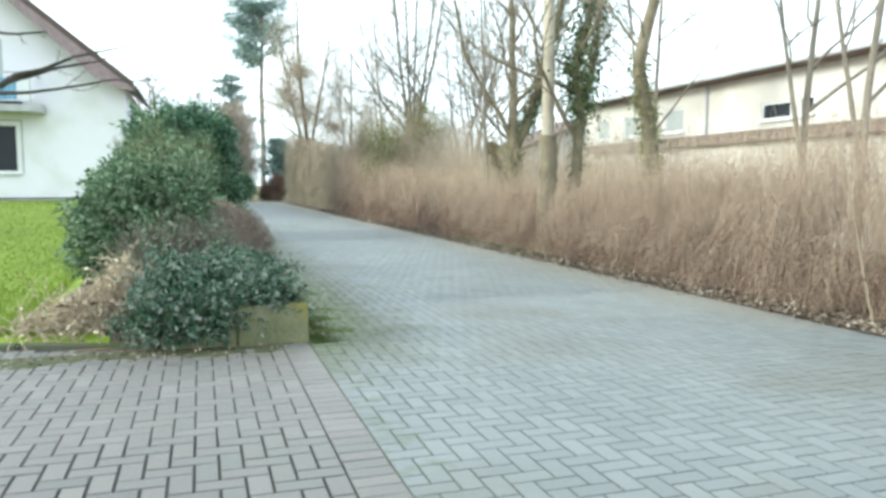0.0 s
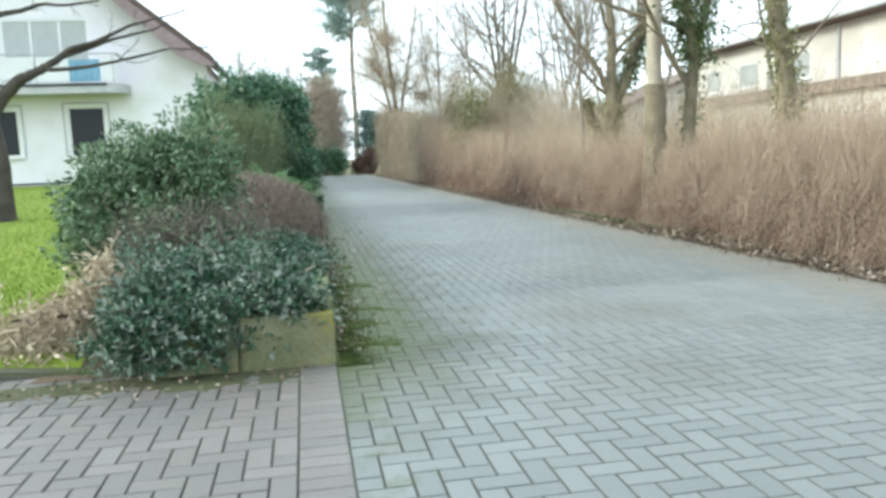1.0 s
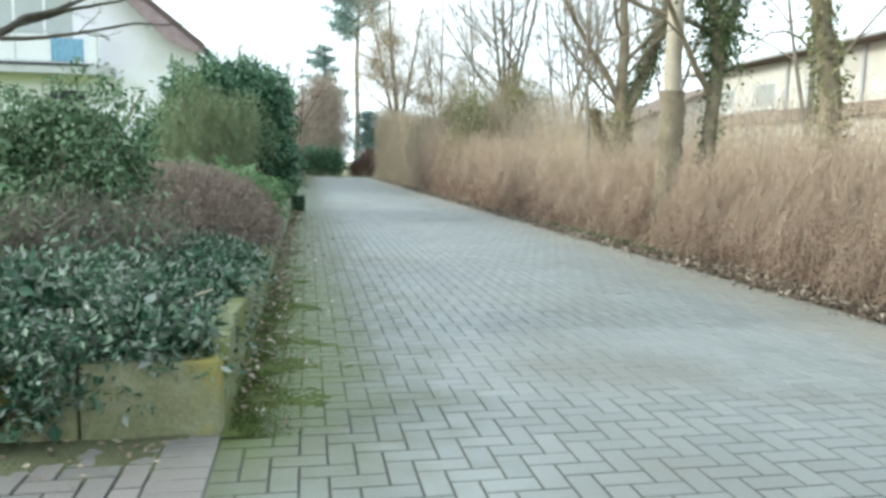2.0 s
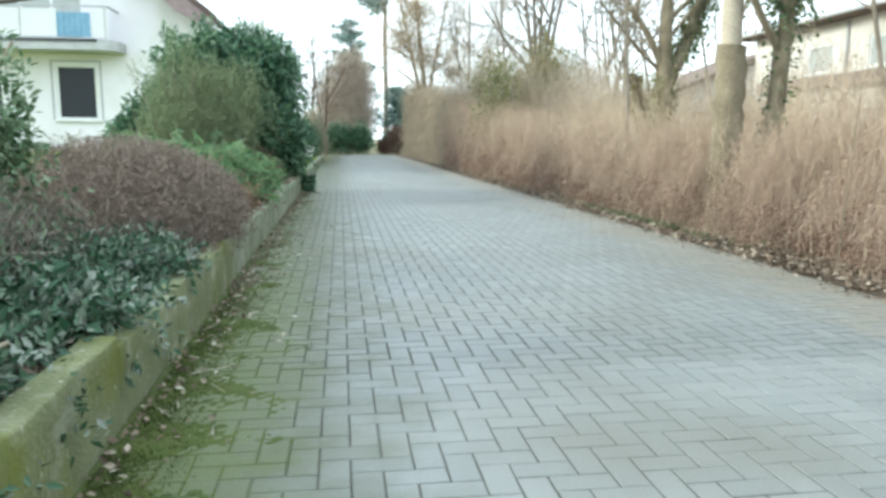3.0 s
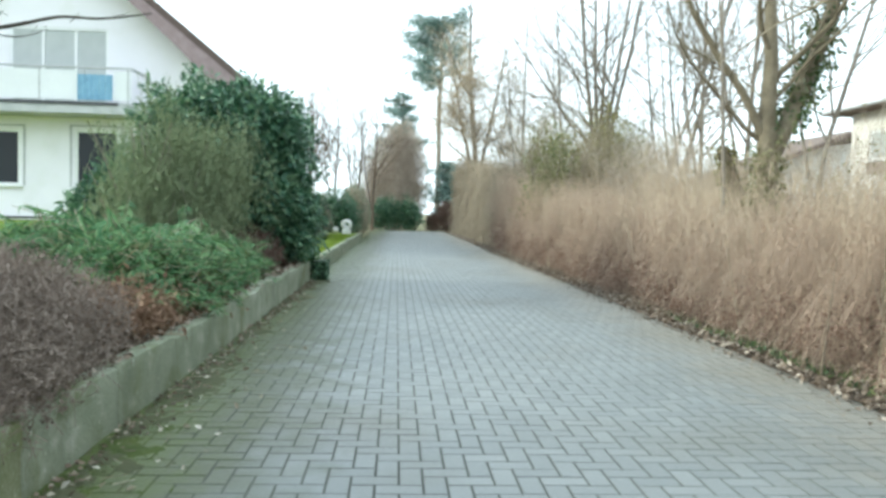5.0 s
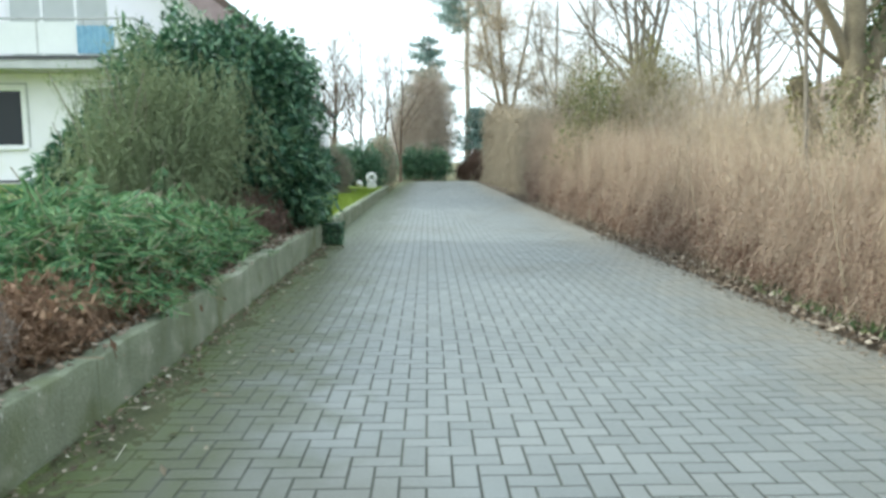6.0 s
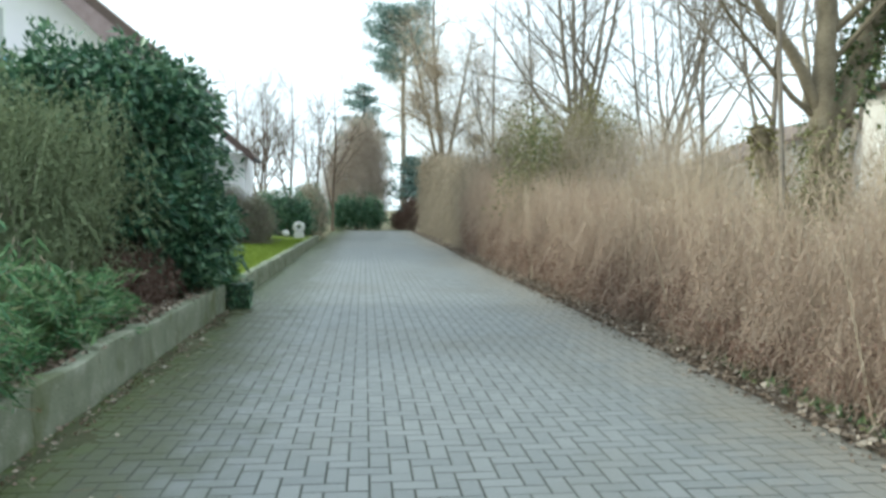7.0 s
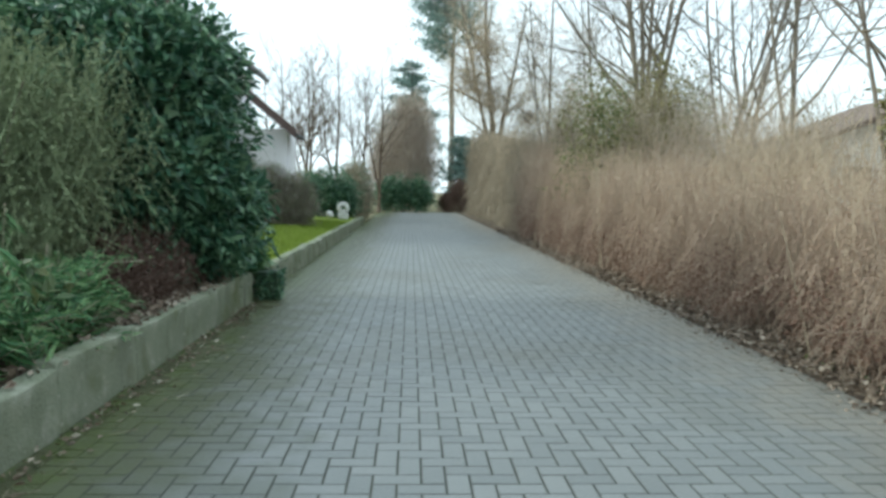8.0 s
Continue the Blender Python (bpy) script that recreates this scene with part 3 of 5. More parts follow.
for k in range(8):
    c = box_part("kerb_stone", (-0.49, -0.035, -0.06), (0.49, 0.035, 0.035), "kerb_stone", kerb, bevel=0.008)
    c.matrix_local = pose(-0.82 - 0.97 * k, 5.13 + 0.30 * (0.35 + k), 0, 0, 0, -17)


# ---- vegetation on the garden side ----
def leafy_shrub(name, label, category, blobs, count, size, mat, seed, stem_at, stem_mat="bark_dark", stems=14, droop=-0.2, ratio=0.4, shell=0.45, lump=0.14, freq=1.6, inner=0.35, rand=0.9, group=""):
    rng = np.random.default_rng(seed)
    root = thing(name, label, category, group, at=stem_at)
    p, out = blob_points(count, blobs, rng, shell, lump=lump, freq=freq)
    ok = p[:, 2] > stem_at[2] + 0.02
    p, out = p[ok], out[ok]
    ax = unit(out + rng.normal(size=p.shape) * rand + (0, 0, droop))
    L = size * rng.uniform(0.65, 1.3, len(p))
    v, f = leaf_arrays(p - np.array(stem_at), ax, L, L * ratio)
    mass("foliage", v, f, mat, root)
    if inner:
        p2, o2 = blob_points(int(count * inner), [tuple(b[:3]) + tuple(0.72 * s for s in b[3:]) for b in blobs], rng, 0.5, lump=lump)
        p2 = p2[p2[:, 2] > stem_at[2]]
        L = size * 1.8 * rng.uniform(0.7, 1.2, len(p2))
        v, f = leaf_arrays(p2 - np.array(stem_at), rng.normal(size=p2.shape), L, L * 0.55)
        mass("inner_foliage", v, f, mat, root)
    if stems:
        q = p[rng.choice(len(p), stems)] - np.array(stem_at)
        stems_to(root, q, (0, 0, -0.1), 0.12, 0.022, stem_mat, rng)
    return root


def twiggy_shrub(name, label, category, blobs, count, length, radius, mat, seed, stem_at, up=0.5, shell=0.6, lump=0.05, leaf=None, group=""):
    rng = np.random.default_rng(seed)
    root = thing(name, label, category, group, at=stem_at)
    p, out = blob_points(count, blobs, rng, shell, lump=lump)
    ok = p[:, 2] > stem_at[2] - 0.02
    p, out = p[ok] - np.array(stem_at), out[ok]
    d = unit(out * 0.7 + rng.normal(size=p.shape) * 0.55 + (0, 0, up))
    L = length * rng.uniform(0.5, 1.4, (len(p), 1))
    v, f = twig_arrays(p - d * L, p, radius, radius * 0.4)
    tagged(mass("twigwork", v, f, mat, root), kind="stuff")
    if leaf:
        lm, n, size = leaf
        k = rng.choice(len(p), n)
        v, f = leaf_arrays(p[k] - d[k] * L[k] * rng.random((n, 1)), rng.normal(size=(n, 3)), size * rng.uniform(0.6, 1.3, n), size * 0.55)
        mass("foliage", v, f, lm, root)
    return root


leafy_shrub("rhododendron", "large dark green rhododendron with glossy drooping leaves", "shrub",
            [(-0.1, 17.6, 1.5, 0.95, 1.2, 1.35), (-0.62, 17.2, 1.7, 1.1, 1.2, 1.25), (-1.45, 16.6, 1.05, 0.72, 0.8, 0.78), (-1.80, 16.3, 0.92, 0.46, 0.55, 0.58), (0.35, 17.8, 0.95, 0.6, 0.9, 0.75), (0.0, 17.3, 2.2, 0.8, 0.9, 0.75), (-0.85, 17.0, 2.05, 0.72, 0.8, 0.72)],
            34000, 0.118, "rhodo", 11, (-0.5, 17.5, 0.27), stems=26, droop=-0.45, ratio=0.36, lump=0.17, freq=2.3)
privet = twiggy_shrub("privet", "grey green fine-twigged privet in front of the rhododendron", "shrub",
             [(-0.72, 15.9, 1.6, 0.85, 0.8, 1.02), (-0.30, 15.9, 1.6, 0.7, 0.7, 0.9), (-1.0, 15.6, 1.2, 0.65, 0.7, 0.8), (-0.7, 15.7, 0.9, 0.85, 0.6, 0.6)], 5500, 0.6, 0.003, "privet", 12, (-0.9, 15.8, 0.27), up=1.2,
             shell=0.95, lump=0.32, leaf=("privet", 46000, 0.036))
vrng = np.random.default_rng(121)
stems_to(privet, np.stack([vrng.uniform(-0.9, 1.0, 34), vrng.uniform(-0.5, 0.4, 34), vrng.uniform(0.9, 1.9, 34)], 1), (0, -0.1, -0.05), 0.28, 0.014, "bark", vrng)
twiggy_shrub("barberry", "low rust brown leafless bush under the rhododendron", "shrub",
             [(0.05, 16.6, 0.45, 0.5, 0.9, 0.5), (0.1, 17.6, 0.4, 0.42, 0.6, 0.38)], 5000, 0.22, 0.003, "rust", 13, (0.05, 16.9, 0.25), leaf=("rust", 6000, 0.035))
twiggy_shrub("clipped_hedge", "clipped dome of dense dark brown leafless twigs behind the wall", "hedge",
             [(-0.10, 8.9, 0.48, 0.95, 1.15, 0.58), (-0.15, 9.4, 0.48, 0.95, 1.15, 0.58), (-0.4, 10.2, 0.42, 0.8, 0.95, 0.50), (0.12, 9.0, 0.50, 0.66, 1.0, 0.47), (0.05, 10.1, 0.46, 0.66, 0.85, 0.45)], 34000, 0.11, 0.0019, "barberry", 14, (-0.25, 10.0, 0.22),
             up=0.2, shell=0.30, lump=0.02, leaf=("barberry", 34000, 0.024))
def spray_shrub(name, label, blobs, sprays, length, mat, seed, stem_at):
    """Juniper: arching feathery sprays, leaflets on both sides of each."""
    rng = np.random.default_rng(seed)
    root = thing(name, label, "shrub", at=stem_at)
    p, out = blob_points(sprays, blobs, rng, 0.55, lump=0.15, freq=3.0)
    ok = p[:, 2] > stem_at[2] + 0.03
    p, out = p[ok], out[ok]
    n = len(p)
    d = unit(out * (1, 1, 0.45) + rng.normal(size=p.shape) * 0.45 + (0.25, -0.25, 0.12))
    L = length * rng.uniform(0.6, 1.3, (n, 1))
    tip = p + (0, 0, -0.03)
    base = p - d * L + (0, 0, -0.02)
    o = np.array(stem_at)
    v, f = twig_arrays(base - o, tip - o, 0.004, 0.0015)
    tagged(mass("spraywork", v, f, "grey_twig", root), kind="stuff")
    k = 30
    u = np.tile(np.linspace(0.15, 1, k), n)
    i = np.repeat(np.arange(n), k)
    side = unit(np.cross(d, rng.normal(size=(n, 3)) * 0.35 + (0, 0, 1)))
    sgn = np.where(np.arange(n * k) % 2, 1.0, -1.0)[:, None]
    pos = base[i] + (tip - base)[i] * u[:, None] + (0, 0, 1) * (0.05 * np.sin(np.pi * u))[:, None]
    ax = d[i] * 0.9 + side[i] * sgn * 0.8 + rng.normal(size=(n * k, 3)) * 0.2
    ll = L[i, 0] * 0.33 * (1.15 - 0.7 * u) * rng.uniform(0.7, 1.2, n * k)
    v, f = leaf_arrays(pos - o, ax - (0, 0, 0.25), ll, ll * 0.13)
    mass("foliage", v, f, mat, root)
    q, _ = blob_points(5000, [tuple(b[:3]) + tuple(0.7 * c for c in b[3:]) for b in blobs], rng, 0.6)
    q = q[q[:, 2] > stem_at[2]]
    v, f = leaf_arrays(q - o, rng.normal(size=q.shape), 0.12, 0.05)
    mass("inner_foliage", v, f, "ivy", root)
    return root


spray_shrub("juniper", "spreading bright green juniper with feathery arching sprays",
            [(0.12, 12.4, 0.50, 0.72, 1.2, 0.44), (-0.7, 12.3, 0.52, 0.9, 1.0, 0.47), (0.12, 14.3, 0.46, 0.60, 1.3, 0.38), (-0.9, 13.8, 0.55, 0.9, 1.2, 0.45)], 3500, 0.44, "juniper", 15, (-0.4, 13.3, 0.25))
twiggy_shrub("dead_fern", "low tangle of brown dead fern fronds before the juniper", "plant",
             [(0.25, 11.2, 0.40, 0.40, 0.9, 0.22), (0.40, 12.3, 0.32, 0.24, 0.7, 0.13), (-0.2, 10.9, 0.40, 0.5, 0.5, 0.24)], 4200, 0.24, 0.0028, "fern", 151, (0.1, 11.4, 0.24), up=0.0, shell=0.8, leaf=("fern", 6000, 0.055))
leafy_shrub("euonymus", "variegated evergreen euonymus spilling over the corner of the wall", "shrub",
            [(0.30, 5.35, 0.33, 0.42, 0.40, 0.27), (-0.12, 5.4, 0.38, 0.45, 0.40, 0.30), (-0.30, 5.3, 0.25, 0.28, 0.35, 0.25), (0.25, 6.3, 0.36, 0.5, 0.8, 0.2), (0.32, 7.5, 0.34, 0.42, 0.9, 0.16), (0.0, 5.0, 0.22, 0.42, 0.16, 0.24), (-0.22, 5.0, 0.2, 0.30, 0.2, 0.24), (0.4, 5.05, 0.36, 0.3, 0.16, 0.14)],
            29000, 0.044, "euonymus", 16, (0.05, 5.6, 0.03), stems=44, droop=0.0, ratio=0.40, inner=0.2, rand=1.3, lump=0.36, freq=4.0, stem_mat="grey_twig")
leafy_shrub("holly", "rounded evergreen bush with small dull green leaves", "shrub",
            [(-0.76, 6.9, 0.88, 0.42, 0.5, 0.50), (-0.35, 7.0, 1.0, 0.45, 0.5, 0.52), (-0.82, 6.8, 0.6, 0.36, 0.45, 0.42), (-0.40, 6.7, 0.6, 0.5, 0.45, 0.45)],
            21000, 0.052, "holly", 17, (-0.6, 6.9, 0.2), stems=46, ratio=0.42, inner=0.2, rand=1.2, lump=0.22, freq=3.0, stem_mat="grey_twig")
twiggy_shrub("bare_shrub", "tangle of thin grey leafless stems in the bed", "shrub",
             [(-0.05, 7.2, 0.5, 0.40, 0.5, 0.33), (-0.3, 6.25, 0.62, 0.48, 0.32, 0.34), (0.0, 6.5, 0.62, 0.35, 0.4, 0.25)], 3600, 0.28, 0.0024, "dim_twig", 18, (-0.1, 6.9, 0.25), up=0.3, leaf=("holly", 2600, 0.045))
twiggy_shrub("dry_grass_clump", "clump of dry tan stalks and dead leaves at the bed edge", "plant",
             [(-0.88, 5.6, 0.16, 0.38, 0.28, 0.28), (-0.64, 5.65, 0.34, 0.25, 0.2, 0.36), (-1.2, 5.65, 0.1, 0.3, 0.2, 0.16)], 1900, 0.3, 0.003, "beige", 19, (-0.9, 5.62, 0.02), up=0.6, leaf=("beige", 3200, 0.045))

# ---- bollard, ornament and far garden ----
bollard = thing("post", "short dark green square post at the gap in the wall", "post", at=(0.86, 18.45, 0))
box_part("shaft", (-0.10, -0.10, -0.05), (0.10, 0.10, 0.27), "post_green", bollard, bevel=0.01)
box_part("cap", (-0.12, -0.12, 0.27), (0.12, 0.12, 0.31), "post_green", bollard, bevel=0.01)
prng2 = np.random.default_rng(23)
q = prng2.uniform(-1, 1, (420, 3)) * (0.13, 0.13, 0.16) + (0, 0, 0.17)
side = prng2.integers(0, 2, 420)
q[np.arange(420), side] = np.sign(q[np.arange(420), side]) * 0.115
v, f = leaf_arrays(q, prng2.normal(size=(420, 3)) + (0, 0, -0.6), prng2.uniform(0.04, 0.075, 420), 0.035)
mass("ivy", v, f, "rhodo", bollard, "dark ivy leaves grown over the post")
leafy_shrub("boxwood", "small round yellow green boxwood by the gap in the wall", "shrub", [(0.55, 18.6, 0.42, 0.22, 0.22, 0.2)], 1800, 0.05, "juniper", 20, (0.55, 18.6, 0.2), stems=6, ratio=0.5)


# ---- white house ----
def frame_ring(bm, a, h, w, y0, y1, along_y=False):
    """A closed rectangular frame, 2a wide and h high, of bars w wide."""
    rows = []
    for y in (y0, y1):
        for q in (0, w):
            pts = ((-a + q, q), (a - q, q), (a - q, h - q), (-a + q, h - q))
            rows.append([bm.verts.new((y, u, z) if along_y else (u, y, z)) for u, z in pts])
    o0, i0, o1, i1 = rows
    for k in range(4):
        j = (k + 1) % 4
        for quad in ((o0[k], o0[j], i0[j], i0[k]), (o1[j], o1[k], i1[k], i1[j]), (o0[j], o0[k], o1[k], o1[j]), (i0[k], i0[j], i1[j], i1[k])):
            bm.faces.new(quad)
    bmesh.ops.recalc_face_normals(bm, faces=bm.faces)
    return bm


def window(parent, x0, x1, z0, z1, y, bars=1, surround=None, pane="glass"):
    """A window set in a wall that faces -y; y is the wall's face."""
    w = new("window")
    w.parent = parent
    w.location = ((x0 + x1) / 2, y, z0)
    a, h = (x1 - x0) / 2, z1 - z0
    fr = 0.07
    part("frame", frame_ring(bmesh.new(), a, h, fr, 0.02, 0.10), "plastic_white", w)
    for k in range(bars - 1):
        c = -a + 2 * a * (k + 1) / bars
        box_part("mullion", (c - 0.04, 0.025, fr), (c + 0.04, 0.095, h - fr), "plastic_white", w)
    for k in range(bars):
        e0, e1 = -a + 2 * a * k / bars + 0.045, -a + 2 * a * (k + 1) / bars - 0.045
        box_part("pane", (e0, 0.05, fr), (e1, 0.07, h - fr), pane, w)
    box_part("sill", (-a - 0.08, -0.12, -0.06), (a + 0.08, 0.05, 0.0), "plastic_white", w, bevel=0.01)
    if surround:
        q = [(-a - 0.14, 0), (-a - 0.09, 0), (-a - 0.09, h + 0.09), (a + 0.09, h + 0.09), (a + 0.09, 0), (a + 0.14, 0), (a + 0.14, h + 0.14), (-a - 0.14, h + 0.14)]
        part("surround", prism(bmesh.new(), q, -0.025, -0.002), surround, w)
    return w


def wall_with_holes(parent, x0, x1, z0, top, y0, y1, holes, mat):
    """A wall across x, with rectangular holes; top is a function of x."""
    xs = sorted({x0, x1, *[h[0] for h in holes], *[h[1] for h in holes]})
    bm = bmesh.new()
    for a, b in zip(xs, xs[1:]):
        inside = sorted([(h[2], h[3]) for h in holes if h[0] <= a + 1e-6 and h[1] >= b - 1e-6])
        z = z0
        for lo, hi in inside + [(None, None)]:
            ta, tb = (lo, lo) if lo is not None else (top(a), top(b))
            v = [bm.verts.new(c) for c in ((a, y0, z), (b, y0, z), (b, y0, tb), (a, y0, ta), (a, y1, z), (b, y1, z), (b, y1, tb), (a, y1, ta))]
            for q in ((0, 1, 2, 3), (5, 4, 7, 6), (4, 0, 3, 7), (1, 5, 6, 2), (3, 2, 6, 7), (4, 5, 1, 0)):
                bm.faces.new([v[i] for i in q])
            z = hi
    bmesh.ops.remove_doubles(bm, verts=bm.verts, dist=1e-4)
    return part("wall", bm, mat, parent)


def prism(bm, pts, y0, y1):
    a = [bm.verts.new((x, y0, z)) for x, z in pts]
    b = [bm.verts.new((x, y1, z)) for x, z in pts]
    bm.faces.new(a)
    bm.faces.new(b[::-1])
    n = len(pts)
    for i in range(n):
        bm.faces.new((a[i], b[i], b[(i + 1) % n], a[(i + 1) % n]))
    bmesh.ops.recalc_face_normals(bm, faces=bm.faces)
    return bm


house = thing("house", "white rendered gabled house with a balcony and dark windows", "house", at=(0, 0, 0))
HY = 28.3
RIDGE_X, RIDGE_Z, SLOPE = -8.4, 9.54, 0.81
gable = lambda x: RIDGE_Z - SLOPE * abs(x - RIDGE_X) - 0.12
WINS = [(-9.82, -8.62, 1.62, 3.2), (-7.1, -5.9, 1.58, 3.24), (-12.6, -11.4, 1.62, 3.2)]
DOOR = (-8.9, -6.2, 3.98, 6.1)
wall_with_holes(house, -14.3, -2.5, -0.3, gable, HY, HY + 0.3, WINS + [DOOR], "render_white")
bm = bmesh.new()
box(bm, (-2.8, HY + 0.3, -0.3), (-2.5, 33.8, 4.6))
part("wall", bm, "render_white", house)
box_part("wall", (-14.3, HY + 0.3, -0.3), (-14.0, 33.8, 4.6), "render_white", house)
for w in WINS:
    window(house, *w, HY, 1, "slab_grey")
window(house, *DOOR, HY, 3, pane="shutter_pale")
box_part("plinth", (-14.3, HY - 0.04, -0.3), (-2.5, HY - 0.003, 0.68), "render_white", house)
box_part("drip_edge", (-14.3, HY - 0.07, 0.683), (-2.5, HY - 0.003, 0.74), "metal_dark", house, "dark metal strip above the plinth")
cw = new("window")
cw.parent = house
cw.location = (-9.3, HY - 0.04, 0.22)
box_part("pane", (-0.4, -0.012, 0), (0.4, 0.0, 0.34), "glass", cw)
part("frame", frame_ring(bmesh.new(), 0.4, 0.34, 0.05, -0.04, -0.013), "plastic_white", cw)
# roof with a wide verge whose boarded underside shows
EAVE = -2.15
for sgn in (1, -1):
    ex = RIDGE_X + sgn * (EAVE - RIDGE_X)
    ez = RIDGE_Z - SLOPE * abs(EAVE - RIDGE_X)
    pts = [(RIDGE_X, RIDGE_Z), (ex, ez), (ex, ez + 0.2), (RIDGE_X, RIDGE_Z + 0.22)]
    part("roof", prism(bmesh.new(), pts, HY - 0.75, 34.1), "tile_roof", house, "brown tiled roof")
    pts = [(RIDGE_X, RIDGE_Z - 0.05), (ex, ez - 0.05), (ex, ez - 0.004), (RIDGE_X, RIDGE_Z - 0.004)]
    part("soffit", prism(bmesh.new(), pts, HY - 0.72, HY - 0.003), "soffit", house, "pinkish boarded underside of the verge")
    pts = [(RIDGE_X, RIDGE_Z - 0.06), (ex - sgn * 2.0, ez + 1.12), (ex - sgn * 1.2, ez + 0.33), (ex - sgn * 0.5, ez), (ex, ez - 0.10), (ex, ez - 0.02), (RIDGE_X, RIDGE_Z - 0.02)]
    part("verge_board", prism(bmesh.new(), pts, HY - 0.79, HY - 0.755), "soffit", house, "wide pinkish brown board under the verge")
    pts = [(RIDGE_X, RIDGE_Z - 0.015), (ex, ez - 0.015), (ex, ez + 0.23), (RIDGE_X, RIDGE_Z + 0.25)]
    part("bargeboard", prism(bmesh.new(), pts, HY - 0.80, HY - 0.754), "fascia", house, "dark brown bargeboard")
# balcony
balcony = new("balcony")
balcony.parent = house
bm = box(bmesh.new(), (-12.5, 27.15, 3.58), (-5.0, HY - 0.003, 3.88), 0.0)
edge = [e for e in bm.edges if abs(e.verts[0].co.x + 5.0) < 1e-3 and abs(e.verts[1].co.x + 5.0) < 1e-3 and abs(e.verts[0].co.z - e.verts[1].co.z) > 0.1 and e.verts[0].co.y < 27.5]
bmesh.ops.bevel(bm, geom=edge, offset=0.5, segments=6, affect='EDGES', profile=0.5)
part("slab", bm, "slab_grey", balcony, "grey concrete balcony slab with a rounded corner")
box_part("slab_trim", (-12.5, 27.12, 3.80), (-5.5, 27.146, 3.885), "metal_dark", balcony, "dark drip edge")
for k in range(7):
    x = -12.3 + 1.17 * k
    box_part("rail_post", (x - 0.02, 27.24, 3.88), (x + 0.02, 27.28, 4.80), "slab_grey", balcony)
box_part("handrail", (-12.4, 27.22, 4.80), (-5.15, 27.30, 4.85), "slab_grey", balcony)
box_part("handrail", (-5.23, 27.30, 4.80), (-5.15, HY - 0.003, 4.85), "slab_grey", balcony)
box_part("panel", (-12.35, 27.25, 3.95), (-9.72, 27.265, 4.74), "panel_white", balcony)
box_part("panel", (-9.70, 27.25, 3.95), (-8.72, 27.265, 4.74), "panel_grey", balcony, "lavender grey balcony panel")
box_part("panel", (-8.70, 27.25, 3.95), (-6.62, 27.265, 4.74), "panel_white", balcony)
box_part("panel", (-5.66, 27.25, 3.95), (-5.2, 27.265, 4.74), "panel_white", balcony)
q = [(-6.60 + 0.077 * k, 27.21 + 0.03 * (k % 2)) for k in range(13)]
bm = bmesh.new()
lo_, hi_ = [[bm.verts.new((x, y, z)) for x, y in q + [(x, y + 0.01) for x, y in q[::-1]]] for z in (3.95, 4.64)]
bm.faces.new(lo_)
bm.faces.new(hi_[::-1])
for k in range(26):
    bm.faces.new((lo_[k], lo_[(k + 1) % 26], hi_[(k + 1) % 26], hi_[k]))
bmesh.ops.recalc_face_normals(bm, faces=bm.faces)
part("panel", bm, "panel_blue", balcony, "bright blue pleated balcony screen")
box_part("gutter", (EAVE + 0.005, HY - 0.76, 4.46), (EAVE + 0.11, 34.1, 4.56), "metal_dark", house, "dark gutter along the eave", bevel=0.02)
# lower porch against the side of the house, with a verge parallel to the gable
wing = thing("porch", "white lean-to porch with a brown pitched roof beside the house", "outbuilding")
box_part("wall", (-2.495, 31.6, -0.3), (-1.1, 33.2, 2.85), "render_white", wing)
pts = [(-2.495, 4.06), (-0.78, 2.66), (-0.78, 2.79), (-2.495, 4.20)]
part("roof", prism(bmesh.new(), pts, 31.0, 32.2), "tile_roof", wing, "brown tiled lean-to roof")
pts = [(-2.495, 3.97), (-0.80, 2.58), (-0.80, 2.655), (-2.495, 4.055)]
part("soffit", prism(bmesh.new(), pts, 31.02, 32.15), "soffit", wing)
pts = [(-2.495, 3.98), (-0.76, 2.57), (-0.76, 2.81), (-2.495, 4.22)]
part("bargeboard", prism(bmesh.new(), pts, 30.96, 30.997), "fascia", wing, "dark brown bargeboard")
box_part("gutter", (-0.775, 30.97, 2.60), (-0.68, 32.2, 2.69), "metal_dark", wing, "dark gutter", bevel=0.02)

# white garden ornament on the lawn edge
orn = thing("garden_ornament", "white painted stone garden ornament with a round hole", "ornament", at=(0.28, 33.7, 0.32))
bm = bmesh.new()
ring = []
for i in range(20):
    a = 2 * math.pi * i / 20
    ring.append([bm.verts.new(((0.12 + 0.075 * math.cos(b)) * math.cos(a), 0.075 * math.sin(b), 0.32 + (0.12 + 0.075 * math.cos(b)) * math.sin(a))) for b in [2 * math.pi * j / 8 for j in range(8)]])
for i in range(20):
    for j in range(8):
        bm.faces.new((ring[i][j], ring[(i + 1) % 20][j], ring[(i + 1) % 20][(j + 1) % 8], ring[i][(j + 1) % 8]))
part("ring", bm, "white_stone", orn, smooth=True)
box_part("base", (-0.16, -0.12, -0.02), (0.16, 0.12, 0.16), "white_stone", orn, bevel=0.02)
stone = thing("stone", "small white stone beside the ornament", "stone", at=(-0.12, 33.6, 0.34))
bm = bmesh.new()
bmesh.ops.create_icosphere(bm, subdivisions=2, radius=0.13)
for v in bm.verts:
    v.co *= 1 + 0.25 * noise.noise(v.co * 9)
    v.co.z = v.co.z * 0.9 + 0.1
part("rock", bm, "white_stone", stone, smooth=True)


